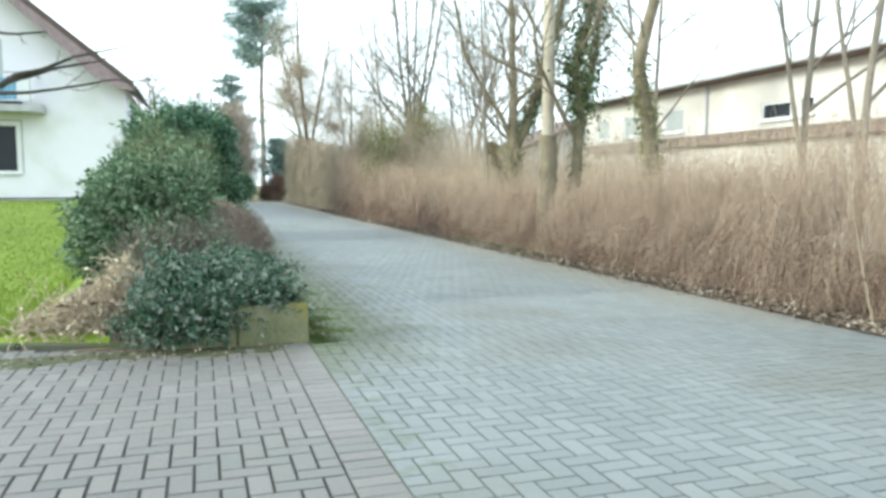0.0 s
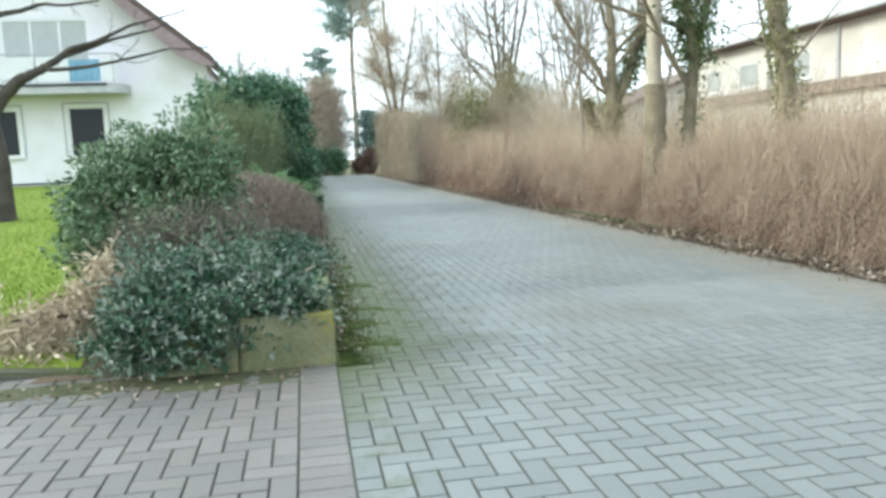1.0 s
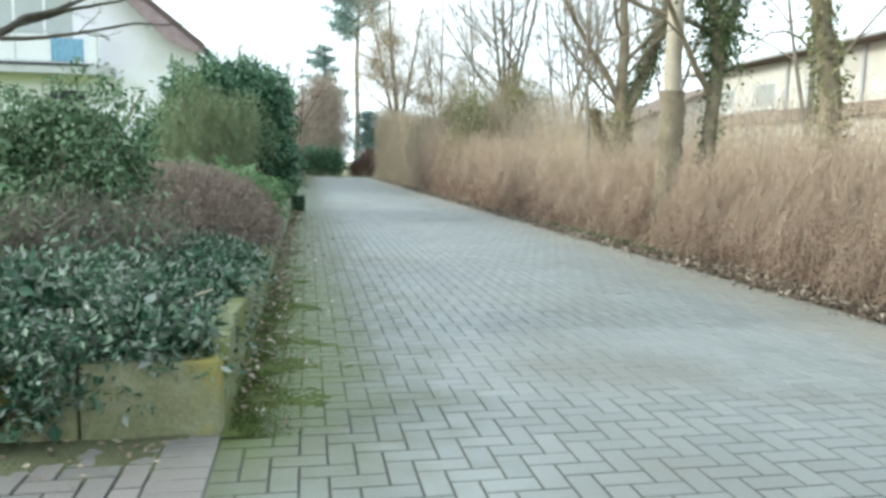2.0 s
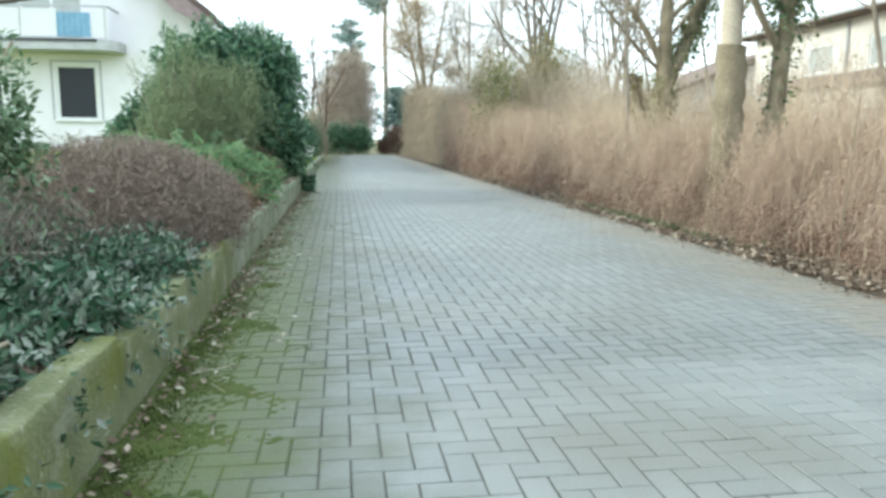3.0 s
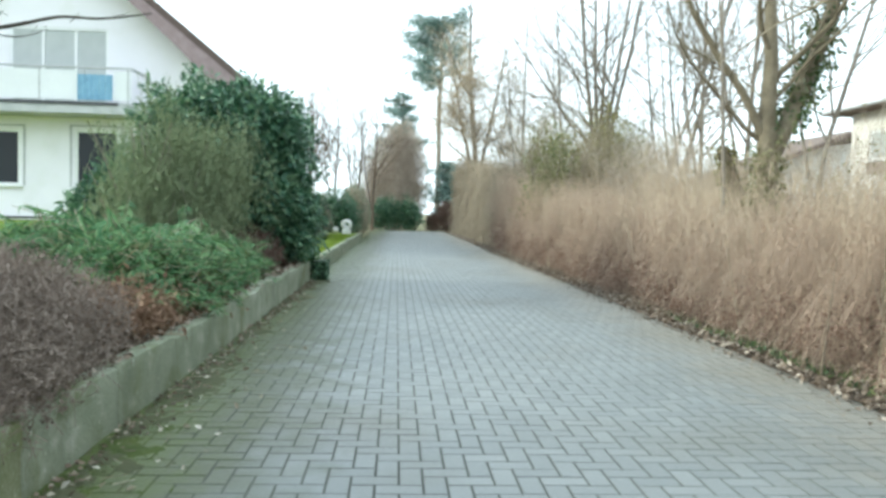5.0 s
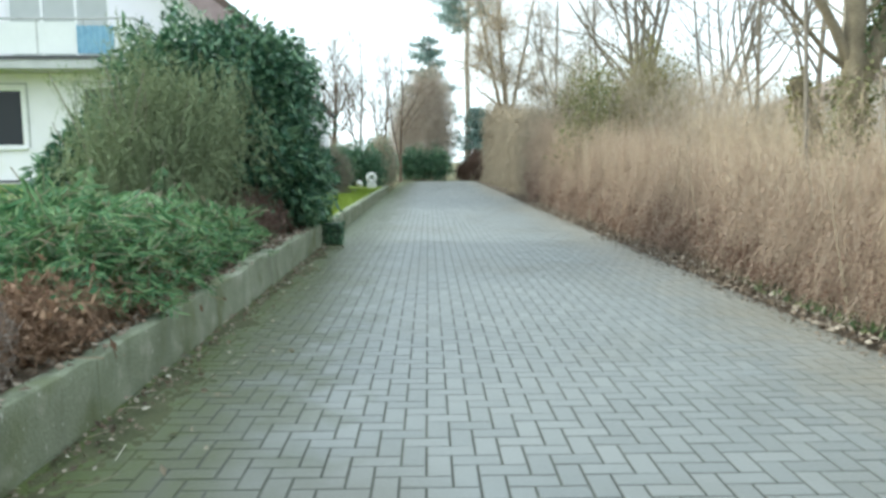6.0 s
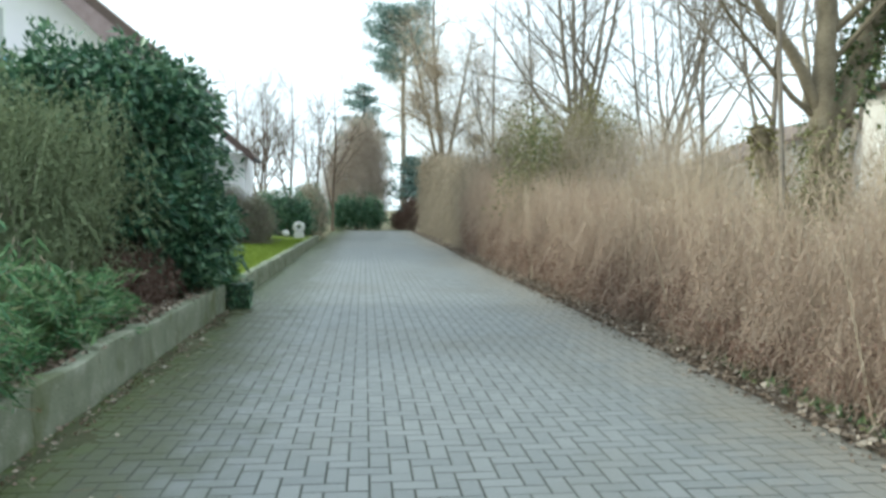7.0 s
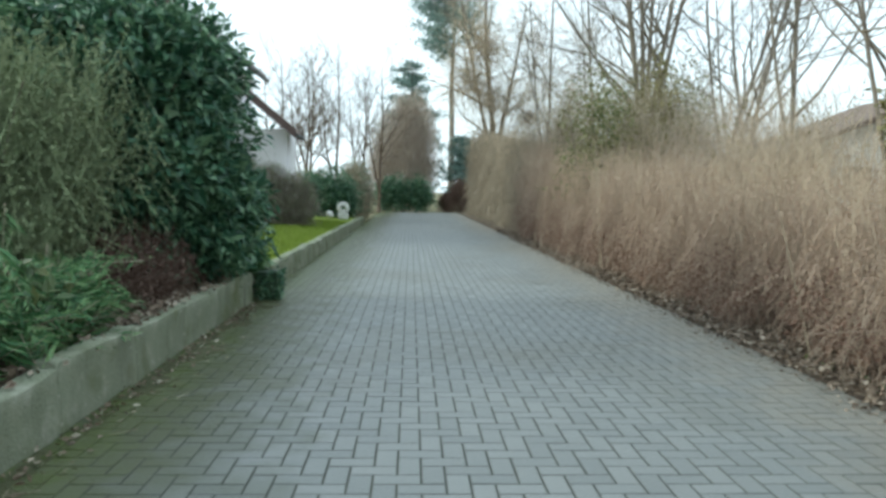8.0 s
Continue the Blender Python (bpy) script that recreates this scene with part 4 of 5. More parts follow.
# ---- hedge along the drive ----
def hedge_run(name, label, y0, y1, x0, x1, top, twigs, leaves, tmat, lmat, seed, lean=-0.15, leaf_size=0.05, length=0.55, radius=0.0028, upright=0.95, wisp=1.0):
    rng = np.random.default_rng(seed)
    root = thing(name, label, "hedge", at=((x0 + x1) / 2, (y0 + y1) / 2, 0.03))
    o = np.array(root.location)

    def spots(n, face):
        y = y0 + (y1 - y0) * rng.random(n)
        u = rng.random(n) ** face
        h = top(y) * (1 + 0.10 * np.sin(y * 2.3) * np.sin(y * 0.71 + 1) + 0.07 * np.sin(y * 6.1 + 2)) * (1 + wisp * np.abs(rng.normal(size=n)) * 0.17 - wisp * 0.06)
        z = 0.05 + (h - 0.05) * np.clip(rng.beta(1.1, 1.25, n) * 1.04, 0, 1)
        front = 0.22 * np.sin(np.pi * np.clip(z / h, 0, 1)) + 0.08 * np.sin(y * 3.7 + z * 2)
        clump = np.sin(y * 2.9 + 1.7 * np.sin(z * 2.1 + y)) * np.sin(z * 3.3 + 0.8 * y) + 0.6 * np.sin(y * 7.3 + z * 5.1)
        x = x0 - 0.5 * front + (0.08 + 0.15 * wisp * clump) + (x1 - x0) * 0.8 * u
        return np.stack([x, y, z], 1), h
    p, h = spots(twigs, 1.0)
    d = unit(rng.normal(size=p.shape) * (0.38, 0.38, 0.3) + (0.0, 0, upright))
    L = length * rng.uniform(0.4, 1.5, (len(p), 1))
    low = (p[:, 2:] - d[:, 2:] * L < 0)
    a = p - d * L
    a[:, 2] = np.maximum(a[:, 2], 0.0)
    v, f = twig_arrays(a - o, p - o, radius, radius * 0.35)
    tagged(mass("twigwork", v, f, tmat, root), kind="stuff")
    # pale young shoots that stand out of the top, forked near their tips; backlit glow is in their colour
    n = int((y1 - y0) * 120 * wisp)
    b, hb = spots(n, 1.0)
    patch = 0.75 + 0.35 * np.sin(b[:, 1] * 1.3 + 0.6) * np.sin(b[:, 1] * 0.47)
    b[:, 2] = top(b[:, 1]) * rng.uniform(0.5, 0.95, n)
    e = b + np.stack([rng.normal(size=n) * 0.12 - 0.03, rng.normal(size=n) * 0.12, rng.uniform(0.15, 0.80, n) * patch], 1)
    v, f = twig_arrays(b - o, e - o, radius * 0.9, radius * 0.4)
    tagged(mass("shootwork", v, f, "shoot", root), kind="stuff")
    m = n * 2
    k = rng.integers(0, n, m)
    c = b[k] + (e[k] - b[k]) * rng.uniform(0.35, 0.8, (m, 1))
    v, f = twig_arrays(c - o, c + unit(rng.normal(size=(m, 3)) * 0.45 + (0, 0, 1)) * rng.uniform(0.08, 0.26, (m, 1)) - o, radius * 0.7, radius * 0.3)
    tagged(mass("forkwork", v, f, "shoot", root), kind="stuff")
    m = n * 7
    k = rng.integers(0, n, m)
    u = rng.random((m, 1))
    v, f = leaf_arrays(b[k] + (e[k] - b[k]) * u - o + rng.normal(size=(m, 3)) * 0.03, rng.normal(size=(m, 3)) + (0, 0, 0.6), leaf_size * rng.uniform(0.4, 1.0, m), leaf_size * 0.4)
    tagged(mass("shoot_foliage", v, f, lmat, root), kind="stuff")
    # upright main stems
    n = int((y1 - y0) * 9)
    b, hb = spots(n, 1.0)
    b[:, 2] = -0.05
    e = b + np.stack([rng.normal(size=n) * 0.12 - 0.05, rng.normal(size=n) * 0.15, hb * rng.uniform(0.7, 1.05, n)], 1)
    v, f = twig_arrays(b - o, e - o, 0.011, 0.003)
    tagged(mass("stemwork", v, f, "grey_twig", root), kind="stuff")
    if leaves:
        p, h = spots(leaves, 1.15)
        keep = rng.random(len(p)) < np.clip(0.12 + p[:, 2] / (0.6 * h), 0, 1)
        p = p[keep]
        v, f = leaf_arrays(p - o, rng.normal(size=p.shape) + (-0.3, 0, -0.3), leaf_size * rng.uniform(0.6, 1.3, len(p)), leaf_size * 0.55)
        tagged(mass("dry_foliage", v, f, lmat, root), kind="stuff")
    # red brown leaves low down, their dark colour also painting the hedge's shaded foot
    if wisp > 0.5:
        p, h = spots(int((y1 - y0) * 2400), 1.0)
        p[:, 2] = 0.05 + (p[:, 2] - 0.05) * (0.45 + 0.14 * np.sin(p[:, 1] * 1.9) * np.sin(p[:, 1] * 0.7 + 1))
        v, f = leaf_arrays(p - o - (0.13, 0, 0), rng.normal(size=p.shape), leaf_size * 1.3 * rng.uniform(0.6, 1.2, len(p)), leaf_size * 0.7)
        tagged(mass("low_foliage", v, f, "low_leaf_shade", root, "red brown leaves kept low in the hedge, darkened for the shade there"), kind="stuff")
    return root


hedge_top = lambda y: np.interp(y, [-4, 6.3, 8, 10.5, 15, 17.5, 19, 22, 25, 28, 31], [1.46, 1.46, 1.30, 1.10, 1.12, 1.18, 1.28, 1.48, 1.70, 1.96, 2.25])
hedge_run("hedge", "wild brown leafless hedge with dry leaves along the drive", -3, 14, 5.32, 6.5, hedge_top, 62000, 105000, "twig", "dry", 31, leaf_size=0.024, length=0.34, radius=0.0019)
hedge_run("hedge", "wild brown leafless hedge with dry leaves, growing higher", 14, 31, 5.32, 6.6, hedge_top, 42000, 78000, "twig", "dry", 32, leaf_size=0.032, radius=0.0025, length=0.4)
hedge_run("hedge", "tall clipped grey brown hornbeam hedge at the end of the drive", 31, 52, 5.45, 6.9, lambda y: np.interp(y, [31, 36, 52], [2.7, 3.0, 4.3]), 17000, 30000, "grey_twig", "grey_twig", 33, leaf_size=0.08, radius=0.006, length=0.7, wisp=0.3)

# leaf litter
lrng = np.random.default_rng(41)


def litter(name, label, count, xs, ys, z, size, mat="litter"):
    p = np.stack([xs(count), ys(count), z + np.abs(lrng.normal(size=count)) * 0.012], 1)
    ax = lrng.normal(size=(count, 3)) * (1, 1, 0.25)
    v, f = leaf_arrays(p, ax, size * lrng.uniform(0.5, 1.4, count), size * 0.65)
    return tagged(mass(name, v, f, mat), label, "leaf litter", kind="stuff")


litter("leaf_litter", "fallen brown leaves along the foot of the hedge", 15000, lambda n: 4.99 + np.abs(lrng.normal(size=n)) * 0.30, lambda n: lrng.uniform(-3, 34, n), 0.025, 0.055)
litter("leaf_litter", "thin scatter of leaf crumbs on the edge of the paving", 1500, lambda n: 5.02 - np.abs(lrng.normal(size=n)) * 0.10, lambda n: lrng.uniform(6, 30, n), 0.004, 0.035)
litter("leaf_litter", "scattered pale leaves in the moss beside the wall", 170, lambda n: 0.78 + np.abs(lrng.normal(size=n)) * 0.22, lambda n: 5 + 13 * lrng.random(n), 0.010, 0.042, "pale_leaf")
n = 60
p = np.stack([0.80 + np.abs(lrng.normal(size=n)) * 0.16, lrng.uniform(5.2, 17.5, n), np.full(n, 0.016)], 1)
v, f = twig_arrays(p, p + lrng.normal(size=(n, 3)) * (0.06, 0.09, 0.006), 0.003, 0.0015)
tagged(mass("fallen_twigs", v, f, "pale_leaf"), "thin pale twigs fallen on the moss beside the wall", "twig", kind="stuff")
litter("leaf_litter", "few fallen leaves on the forecourt edge", 260, lambda n: lrng.uniform(-2.0, 0.6, n), lambda n: 4.80 + lrng.normal(size=n) * 0.13, 0.012, 0.030, "litter")
litter("leaf_litter", "dead brown leaves on the bed behind the wall", 4500, lambda n: lrng.uniform(-1.0, 0.58, n), lambda n: lrng.uniform(5.2, 18.4, n), 0.30, 0.06)
litter("leaf_litter", "dead leaves and twigs on top of the low wall", 420, lambda n: lrng.uniform(0.58, 0.70, n), lambda n: lrng.uniform(7.5, 18.0, n), 0.325, 0.05)
litter("leaf_litter", "pale debris in the crevice at the foot of the wall", 900, lambda n: 0.735 + np.abs(lrng.normal(size=n)) * 0.08, lambda n: lrng.uniform(5.2, 18.0, n), 0.012, 0.035)

n = 600
p = np.stack([5.12 + np.abs(lrng.normal(size=n)) * 0.16, 12.6 + lrng.normal(size=n) * 1.3, np.full(n, 0.03)], 1)
v, f = leaf_arrays(p, lrng.normal(size=(n, 3)) * (0.7, 0.7, 0.2) + (0, 0, 0.6), lrng.uniform(0.03, 0.09, n), 0.022)
tagged(mass("weed", v, f, "ivy"), "small green weeds in the verge under the hedge", "weed", kind="stuff")

# moss cushions and dirt at the foot of the wall, with ragged outlines
def rough(x, y, seed):
    """Fractal noise about -1 to 1 on a grid of points."""
    flat = [noise.fractal((a * 3.2, b * 3.2, seed), 0.75, 2.1, 5) for a, b in zip(np.ravel(x), np.ravel(y))]
    return np.array(flat).reshape(np.shape(x))


def moss_z(x, y):
    edge = 0.93 - 0.12 * np.clip((5.3 - y) / 0.4, 0, 1) - 0.20 * np.clip((y - 7.8) / 2.6, 0, 1)
    return np.clip((edge - x) * 0.028 + 0.011 * rough(x, y, 1.5), -0.012, 0.010) + 0.0025 * np.sin(x * 90) * np.sin(y * 83 + 2)


def dirt_z(x, y):
    return np.clip((0.86 - x) * 0.030 + 0.007 * rough(x, y, 7.5), -0.012, 0.006) + 0.002 * np.sin(x * 61 + y * 23) * np.sin(y * 47)


sheet("crevice", np.linspace(0.721, 0.80, 5), np.linspace(5.0, 18.3, 260), lambda x, y: 0.009 - (x - 0.721) * 0.16 + 0.006 * np.sin(y * 7 + x * 60) * np.sin(y * 3.1), "joint", "dark dirt in the crevice between wall and paving", "dirt")
sheet("moss_strip", np.linspace(0.722, 1.5, 56), np.linspace(4.9, 11.0, 420), moss_z, "moss", "cushions of green moss over the blocks along the wall", "moss")
sheet("dirt_strip", np.linspace(0.722, 1.35, 40), np.linspace(7.4, 18.4, 640), dirt_z, "dirt", "olive brown mossy dirt washed along the foot of the wall", "dirt")
sheet("soil_strip", np.linspace(-1.4, 0.6, 130), np.linspace(4.55, 5.0, 36), lambda x, y: np.clip((y - 4.78) * 0.05 + 0.009 * rough(x, y, 3.5), -0.012, 0.010), "dirt",
      "dark damp soil washed against the edge of the bed", "soil")
n = 7000
p = np.stack([0.74 + np.abs(lrng.normal(size=n)) * 0.12, 4.9 + 3.6 * lrng.random(n) ** 1.3, np.full(n, 0.004)], 1)
p = p[p[:, 0] < 1.05]
n = len(p)
v, f = leaf_arrays(p, lrng.normal(size=(n, 3)) * (0.6, 0.6, 0.2) + (0, 0, 0.55), lrng.uniform(0.006, 0.014, n), 0.007)
tagged(mass("moss", v, f, "moss"), "green moss and small weeds in the paving beside the wall", "moss", kind="stuff")

# grass blades on the near lawn
n = 46000
y = 5.6 + 22 * lrng.random(n) ** 1.6
x = -1.3 - lrng.random(n) * (2.5 + 0.35 * (y - 5.6))
y = np.maximum(y, kerb_y(x) + 0.05)
g = np.stack([x, y, np.minimum(height(x, y), 0.02 + (y - kerb_y(x)) * 0.35) - 0.01], 1)
v, f = leaf_arrays(g, lrng.normal(size=g.shape) * (0.5, 0.5, 0.1) + (0, 0, 1), lrng.uniform(0.03, 0.07, n), 0.012)
tagged(mass("grass", v, f, "grass"), "short bright green grass of the lawn", "grass", kind="stuff")
n = 16000
g = np.stack([lrng.uniform(-1.0, 0.58, n), lrng.uniform(18.6, 32, n), np.full(n, 0.28)], 1)
g[:, 2] += 0.05 * (0.6 - g[:, 0]) - 0.01
v, f = leaf_arrays(g, lrng.normal(size=g.shape) * (0.5, 0.5, 0.1) + (0, 0, 1), lrng.uniform(0.04, 0.08, n), 0.015)
tagged(mass("grass", v, f, "grass"), "short bright green grass behind the kerb wall", "grass", kind="stuff")

# ---- trees behind the hedge ----
bare_tree("tree", "slim leaning tree with mossy kinked trunk behind the hedge", (6.15, 8.7, 0), [
    ([(0, 0, 0), (0.0, 0.05, 1.2), (-0.10, 0, 2.1), (-0.31, 0, 2.85), (-0.06, 0, 3.7), (0.12, 0.1, 4.8), (0.25, 0.2, 7.5)], 0.13, 0.05)],
    bark="bark_moss", seed=61, spec=dict(BARE, count=(5, 5, 5), ratio=(0.26, 0.5, 0.5), **{"from": (0.45, 0.2, 0.15)}), ivy=[(0, 0.2, 0.5, 1100, 0.05, 0.05, "ivy_olive")])
bare_tree("tree", "straight pale-barked tree trunk rising out of the hedge", (5.6, 11.06, 0), [
    ([(0, 0, 0), (0.0, 0, 1.0), (0.02, 0, 2.0), (0.0, 0, 4.5), (0.05, 0, 9.0)], 0.135, 0.08),
    ([(0, 0, -0.05), (0.0, 0, 0.7), (0.01, 0, 1.4), (0.02, 0, 2.02)], 0.170, 0.152, "bark_moss")],
    bark="bark_pale", seed=62, spec=dict(BARE, count=(4, 4, 4), **{"from": (0.75, 0.2, 0.15)}))
bare_tree("tree", "ivy-covered leaning tree with dark evergreen clumps behind the hedge", (6.05, 10.9, 0), [
    ([(0, 0.1, 0), (0.05, 0.1, 1.3), (0.15, 0.1, 2.4), (0.0, 0.1, 3.2), (0.45, 0.2, 4.4), (0.7, 0.3, 7.0)], 0.11, 0.04),
    ([(0.1, 0.1, 2.2), (0.5, 0.3, 3.2), (0.75, 0.5, 4.6)], 0.06, 0.02)],
    bark="bark_moss", seed=63, ivy=[(0, 0.40, 0.75, 2400, 0.20, 0.06, "ivy"), (0, 0.1, 0.4, 350, 0.05, 0.05, "ivy"), (1, 0.2, 1.0, 900, 0.20, 0.06, "ivy")])
bare_tree("tree", "large forked tree with a thick mossy trunk behind the hedge", (7.4, 16.75, 0), [
    ([(0, 0, 0), (0, 0, 1.2), (0.0, 0, 2.3), (-0.02, 0, 3.2), (-0.06, 0, 5.0), (-0.2, 0.1, 8.5)], 0.205, 0.035),
    ([(0.0, 0, 2.0), (0.42, 0.1, 2.8), (0.85, 0.2, 3.8), (1.4, 0.3, 5.6), (1.7, 0.4, 8.0)], 0.15, 0.05),
    ([(-0.02, 0, 2.25), (-0.32, 0.0, 2.85), (-0.75, 0.1, 3.5), (-1.25, 0.1, 4.3), (-1.5, 0.1, 5.6)], 0.07, 0.03)],
    bark="bark_moss", seed=64, ivy=[(1, 0.2, 0.9, 3000, 0.14, 0.07, "ivy"), (0, 0.0, 0.36, 2200, 0.07, 0.055, "ivy_olive")])
bare_tree("tree_stump", "broken mossy tree stump standing in the hedge", (7.42, 17.7, 0), [
    ([(0.1, 0, 0), (0.08, 0, 0.9), (0.0, 0, 1.5), (-0.2, 0, 2.05), (-0.27, 0, 2.28)], 0.19, 0.09)], spec=dict(BARE, count=(2, 2, 1)), bark="bark_moss", seed=65, group="", ivy=[(0, 0.3, 1.0, 500, 0.05, 0.06, "olive")])
rt = np.random.default_rng(66)
stems = []
for k in range(6):
    a = 2 * math.pi * k / 6
    s = np.array([math.cos(a), math.sin(a)]) * rt.uniform(0.5, 1.0)
    stems.append(([(0.1 * s[0], 0.1 * s[1], 0 if k == 0 else 0.4), (0.3 * s[0], 0.3 * s[1], 3.5), (1.0 * s[0], 1.0 * s[1], 6.5), (2.0 * s[0], 2.0 * s[1], rt.uniform(10, 13.5))], 0.095, 0.025))
bare_tree("tree", "tall many-stemmed bare tree with fine upright branches", (8.6, 30.5, 0), stems, bark="bark", seed=66, spec=dict(BARE, count=(7, 6, 6), ratio=(0.34, 0.5, 0.5)))
for k, (x, y, h, r) in enumerate(((10.6, 30.0, 9.5, 0.10), (11.5, 30.7, 11, 0.11), (12.3, 33.5, 10, 0.10), (9.6, 24.5, 9.0, 0.08), (10.8, 21.5, 8.5, 0.08), (8.8, 12.8, 8, 0.07), (9.4, 9.4, 8.5, 0.09), (8.3, 7.2, 8, 0.08), (7.0, 36.0, 9, 0.09), (9.6, 40, 11, 0.12), (8.6, 20.0, 8.0, 0.07))):
    lean = rt.normal(size=2) * 0.5 + ((2.6 if k < 3 else 0.6), 0)
    r *= 0.8
    bare_tree("tree", "slender bare tree with thin upright branches behind the hedge", (x, y, 0), [
        ([(0, 0, 0), (0.1 * lean[0], 0.1 * lean[1], h * 0.3), (0.5 * lean[0], 0.5 * lean[1], h * 0.6), (lean[0], lean[1], h)], r, 0.02),
        ([(0.02, 0, h * 0.18), (-0.4, 0.1, h * 0.45), (-0.7, 0.2, h * 0.85)], r * 0.6, 0.015)], bark="bark", seed=70 + k, spec=dict(BARE, count=(10, 6, 5)))
bare_tree("tree", "thin pale sapling leaning beside the forked tree", (6.25, 15.6, 0), [
    ([(0.05, 0, 0), (0.02, 0, 1.5), (-0.06, 0, 3.0), (-0.2, 0, 6.5)], 0.028, 0.018)], bark="bark", seed=68, spec=dict(BARE, count=(4, 3, 3), ratio=(0.15, 0.4, 0.4), **{"from": (0.7, 0.2, 0.2)}))
# olive climbers on old shrubs
leafy_shrub("ivy_shrub", "yellow green climber over an old shrub behind the hedge", "shrub", [(5.75, 24.0, 2.75, 0.62, 0.7, 0.75), (5.6, 24.2, 1.8, 0.6, 0.7, 1.1), (6.2, 24.6, 2.2, 0.5, 0.6, 0.9)], 3600, 0.085, "ivy_olive", 81, (5.9, 24.5, 0.0), stem_mat="bark", stems=24, lump=0.3, freq=2.0, shell=0.9, inner=0)
leafy_shrub("ivy_shrub", "yellow green climber over a leaning shrub behind the hedge", "shrub", [(8.5, 28.8, 3.3, 0.95, 1.0, 1.25), (8.0, 28.6, 2.2, 1.0, 0.9, 1.2), (9.3, 28.9, 2.6, 0.8, 0.8, 1.2)], 9000, 0.10, "olive", 82, (8.5, 28.8, 0.0), stem_mat="bark", stems=24, lump=0.3, freq=2.0, shell=0.9, inner=0)
twiggy_shrub("bare_thicket", "thicket of fine bare branches behind the hedge", "shrub", [(7.6, 34, 2.6, 1.3, 3.0, 2.2), (8.3, 24, 1.8, 1.5, 3.5, 1.8), (9.0, 16, 1.4, 1.6, 4.0, 1.4)], 13000, 0.8, 0.004, "pinkish", 83, (8.2, 26, 0.0), up=0.9, shell=0.95, lump=0.25, leaf=("olive", 5000, 0.06))
twiggy_shrub("bare_thicket", "tall tangle of thin branches and olive leaves behind the hedge", "shrub", [(7.2, 27, 2.9, 1.2, 2.4, 1.5), (9.5, 31, 3.4, 1.8, 2.0, 1.8), (6.9, 33, 3.3, 1.0, 2.0, 1.6), (11.0, 27, 2.4, 1.6, 2.4, 1.5)], 6000, 0.95, 0.0038, "grey_twig", 85, (8.4, 29, 0.0), up=1.3, shell=0.99, lump=0.5, leaf=("olive", 4500, 0.065))
twiggy_shrub("bare_thicket", "haze of fine tan shoots growing wild behind the hedge", "shrub", [(7.6, y_, 1.15 + 0.03 * max(0, y_ - 12), 0.9, 2.6, 0.95 + 0.02 * max(0, y_ - 12)) for y_ in (5, 9, 13, 17, 21, 25, 29)], 21000, 0.42, 0.0026, "shoot", 84, (7.6, 17, 0.0), up=1.3, shell=0.98, lump=0.25, leaf=("dry", 14000, 0.035))

# ---- the end of the drive ----
FINE = dict(BARE, levels=3, count=(18, 9, 6), ratio=(0.34, 0.5, 0.5), angle=(1.0, 0.8, 0.7), lift=0.03, twig="beige")
bare_tree("tree", "tall beige fine-twigged tree at the end of the drive", (6.2, 46, 0), [
    ([(0, 0, 0), (0, 0, 4), (-0.4, 0, 8), (-0.5, 0, 12.6)], 0.2, 0.04), ([(0, 0, 2.5), (-0.9, 0, 6.5), (-1.7, 0, 10.5)], 0.12, 0.03), ([(0, 0, 2.5), (0.9, 0.3, 6.5), (1.5, 0.4, 10.0)], 0.12, 0.03)], spec=FINE, bark="bark", seed=90, group="")
twiggy_shrub("birch", "rounded beige haze of fine twigs above the tall hedge", "tree", [(5.9, 45, 5.6, 2.5, 1.6, 2.4), (7.8, 45.5, 4.8, 2.4, 1.6, 2.4), (5.7, 45, 8.0, 1.9, 1.5, 2.0), (4.9, 45, 6.6, 1.3, 1.2, 1.6)], 5200, 0.8, 0.005, "beige", 100, (6.2, 45.5, 0.0), up=0.5, shell=0.98, lump=0.35, leaf=("beige", 5000, 0.08))
twiggy_shrub("birch", "airy crown of thin pinkish grey twigs beyond the hedge", "tree", [(8.8, 41, 5.6, 2.2, 1.6, 3.0), (11.2, 40, 5.0, 2.2, 1.6, 2.9), (9.8, 42, 8.0, 2.4, 1.6, 2.2), (7.4, 41, 7.5, 1.4, 1.2, 2.4), (13.5, 40, 4.2, 2.0, 1.6, 2.6)], 4200, 0.9, 0.004, "pinkish", 101, (10.0, 41, 0.0), up=0.8, shell=0.98, lump=0.35)
pine = thing("pine_tree", "tall pine with a bare trunk and a flat crown, hazed to pale blue green", "tree", at=(5.6, 73, 0))
t = Tubes()
path = np.array([(0, 0, 0), (0.1, 0, 5), (0.0, 0, 10), (0.15, 0, 14), (0.2, 0, 18.0)], float)
t.add(path, [0.28, 0.24, 0.2, 0.14, 0.06], 8)
t.put("trunk", "bark", pine)
prng = np.random.default_rng(91)
t, P, D = Tubes(), [], []
for k in range(46):
    z = prng.uniform(12.3, 18.3)
    a = prng.uniform(0, 2 * math.pi)
    L = prng.uniform(1.8, 4.4) * (1.1 - 0.5 * (z - 12.3) / 6)
    sub = bend_path((0.1, 0, z), (math.cos(a) - 0.3, math.sin(a), 0.25), L, 5, 0.12, 0.05, prng)
    t.add(sub, np.linspace(0.05, 0.015, len(sub)), 4)
    for q in sub[2:]:
        m = 55
        P.append(q + prng.normal(size=(m, 3)) * (0.42, 0.42, 0.22))
        D.append(prng.normal(size=(m, 3)) + (0, 0, 0.6))
t.put("branchwork", "bark", pine)
P, D = np.concatenate(P), np.concatenate(D)
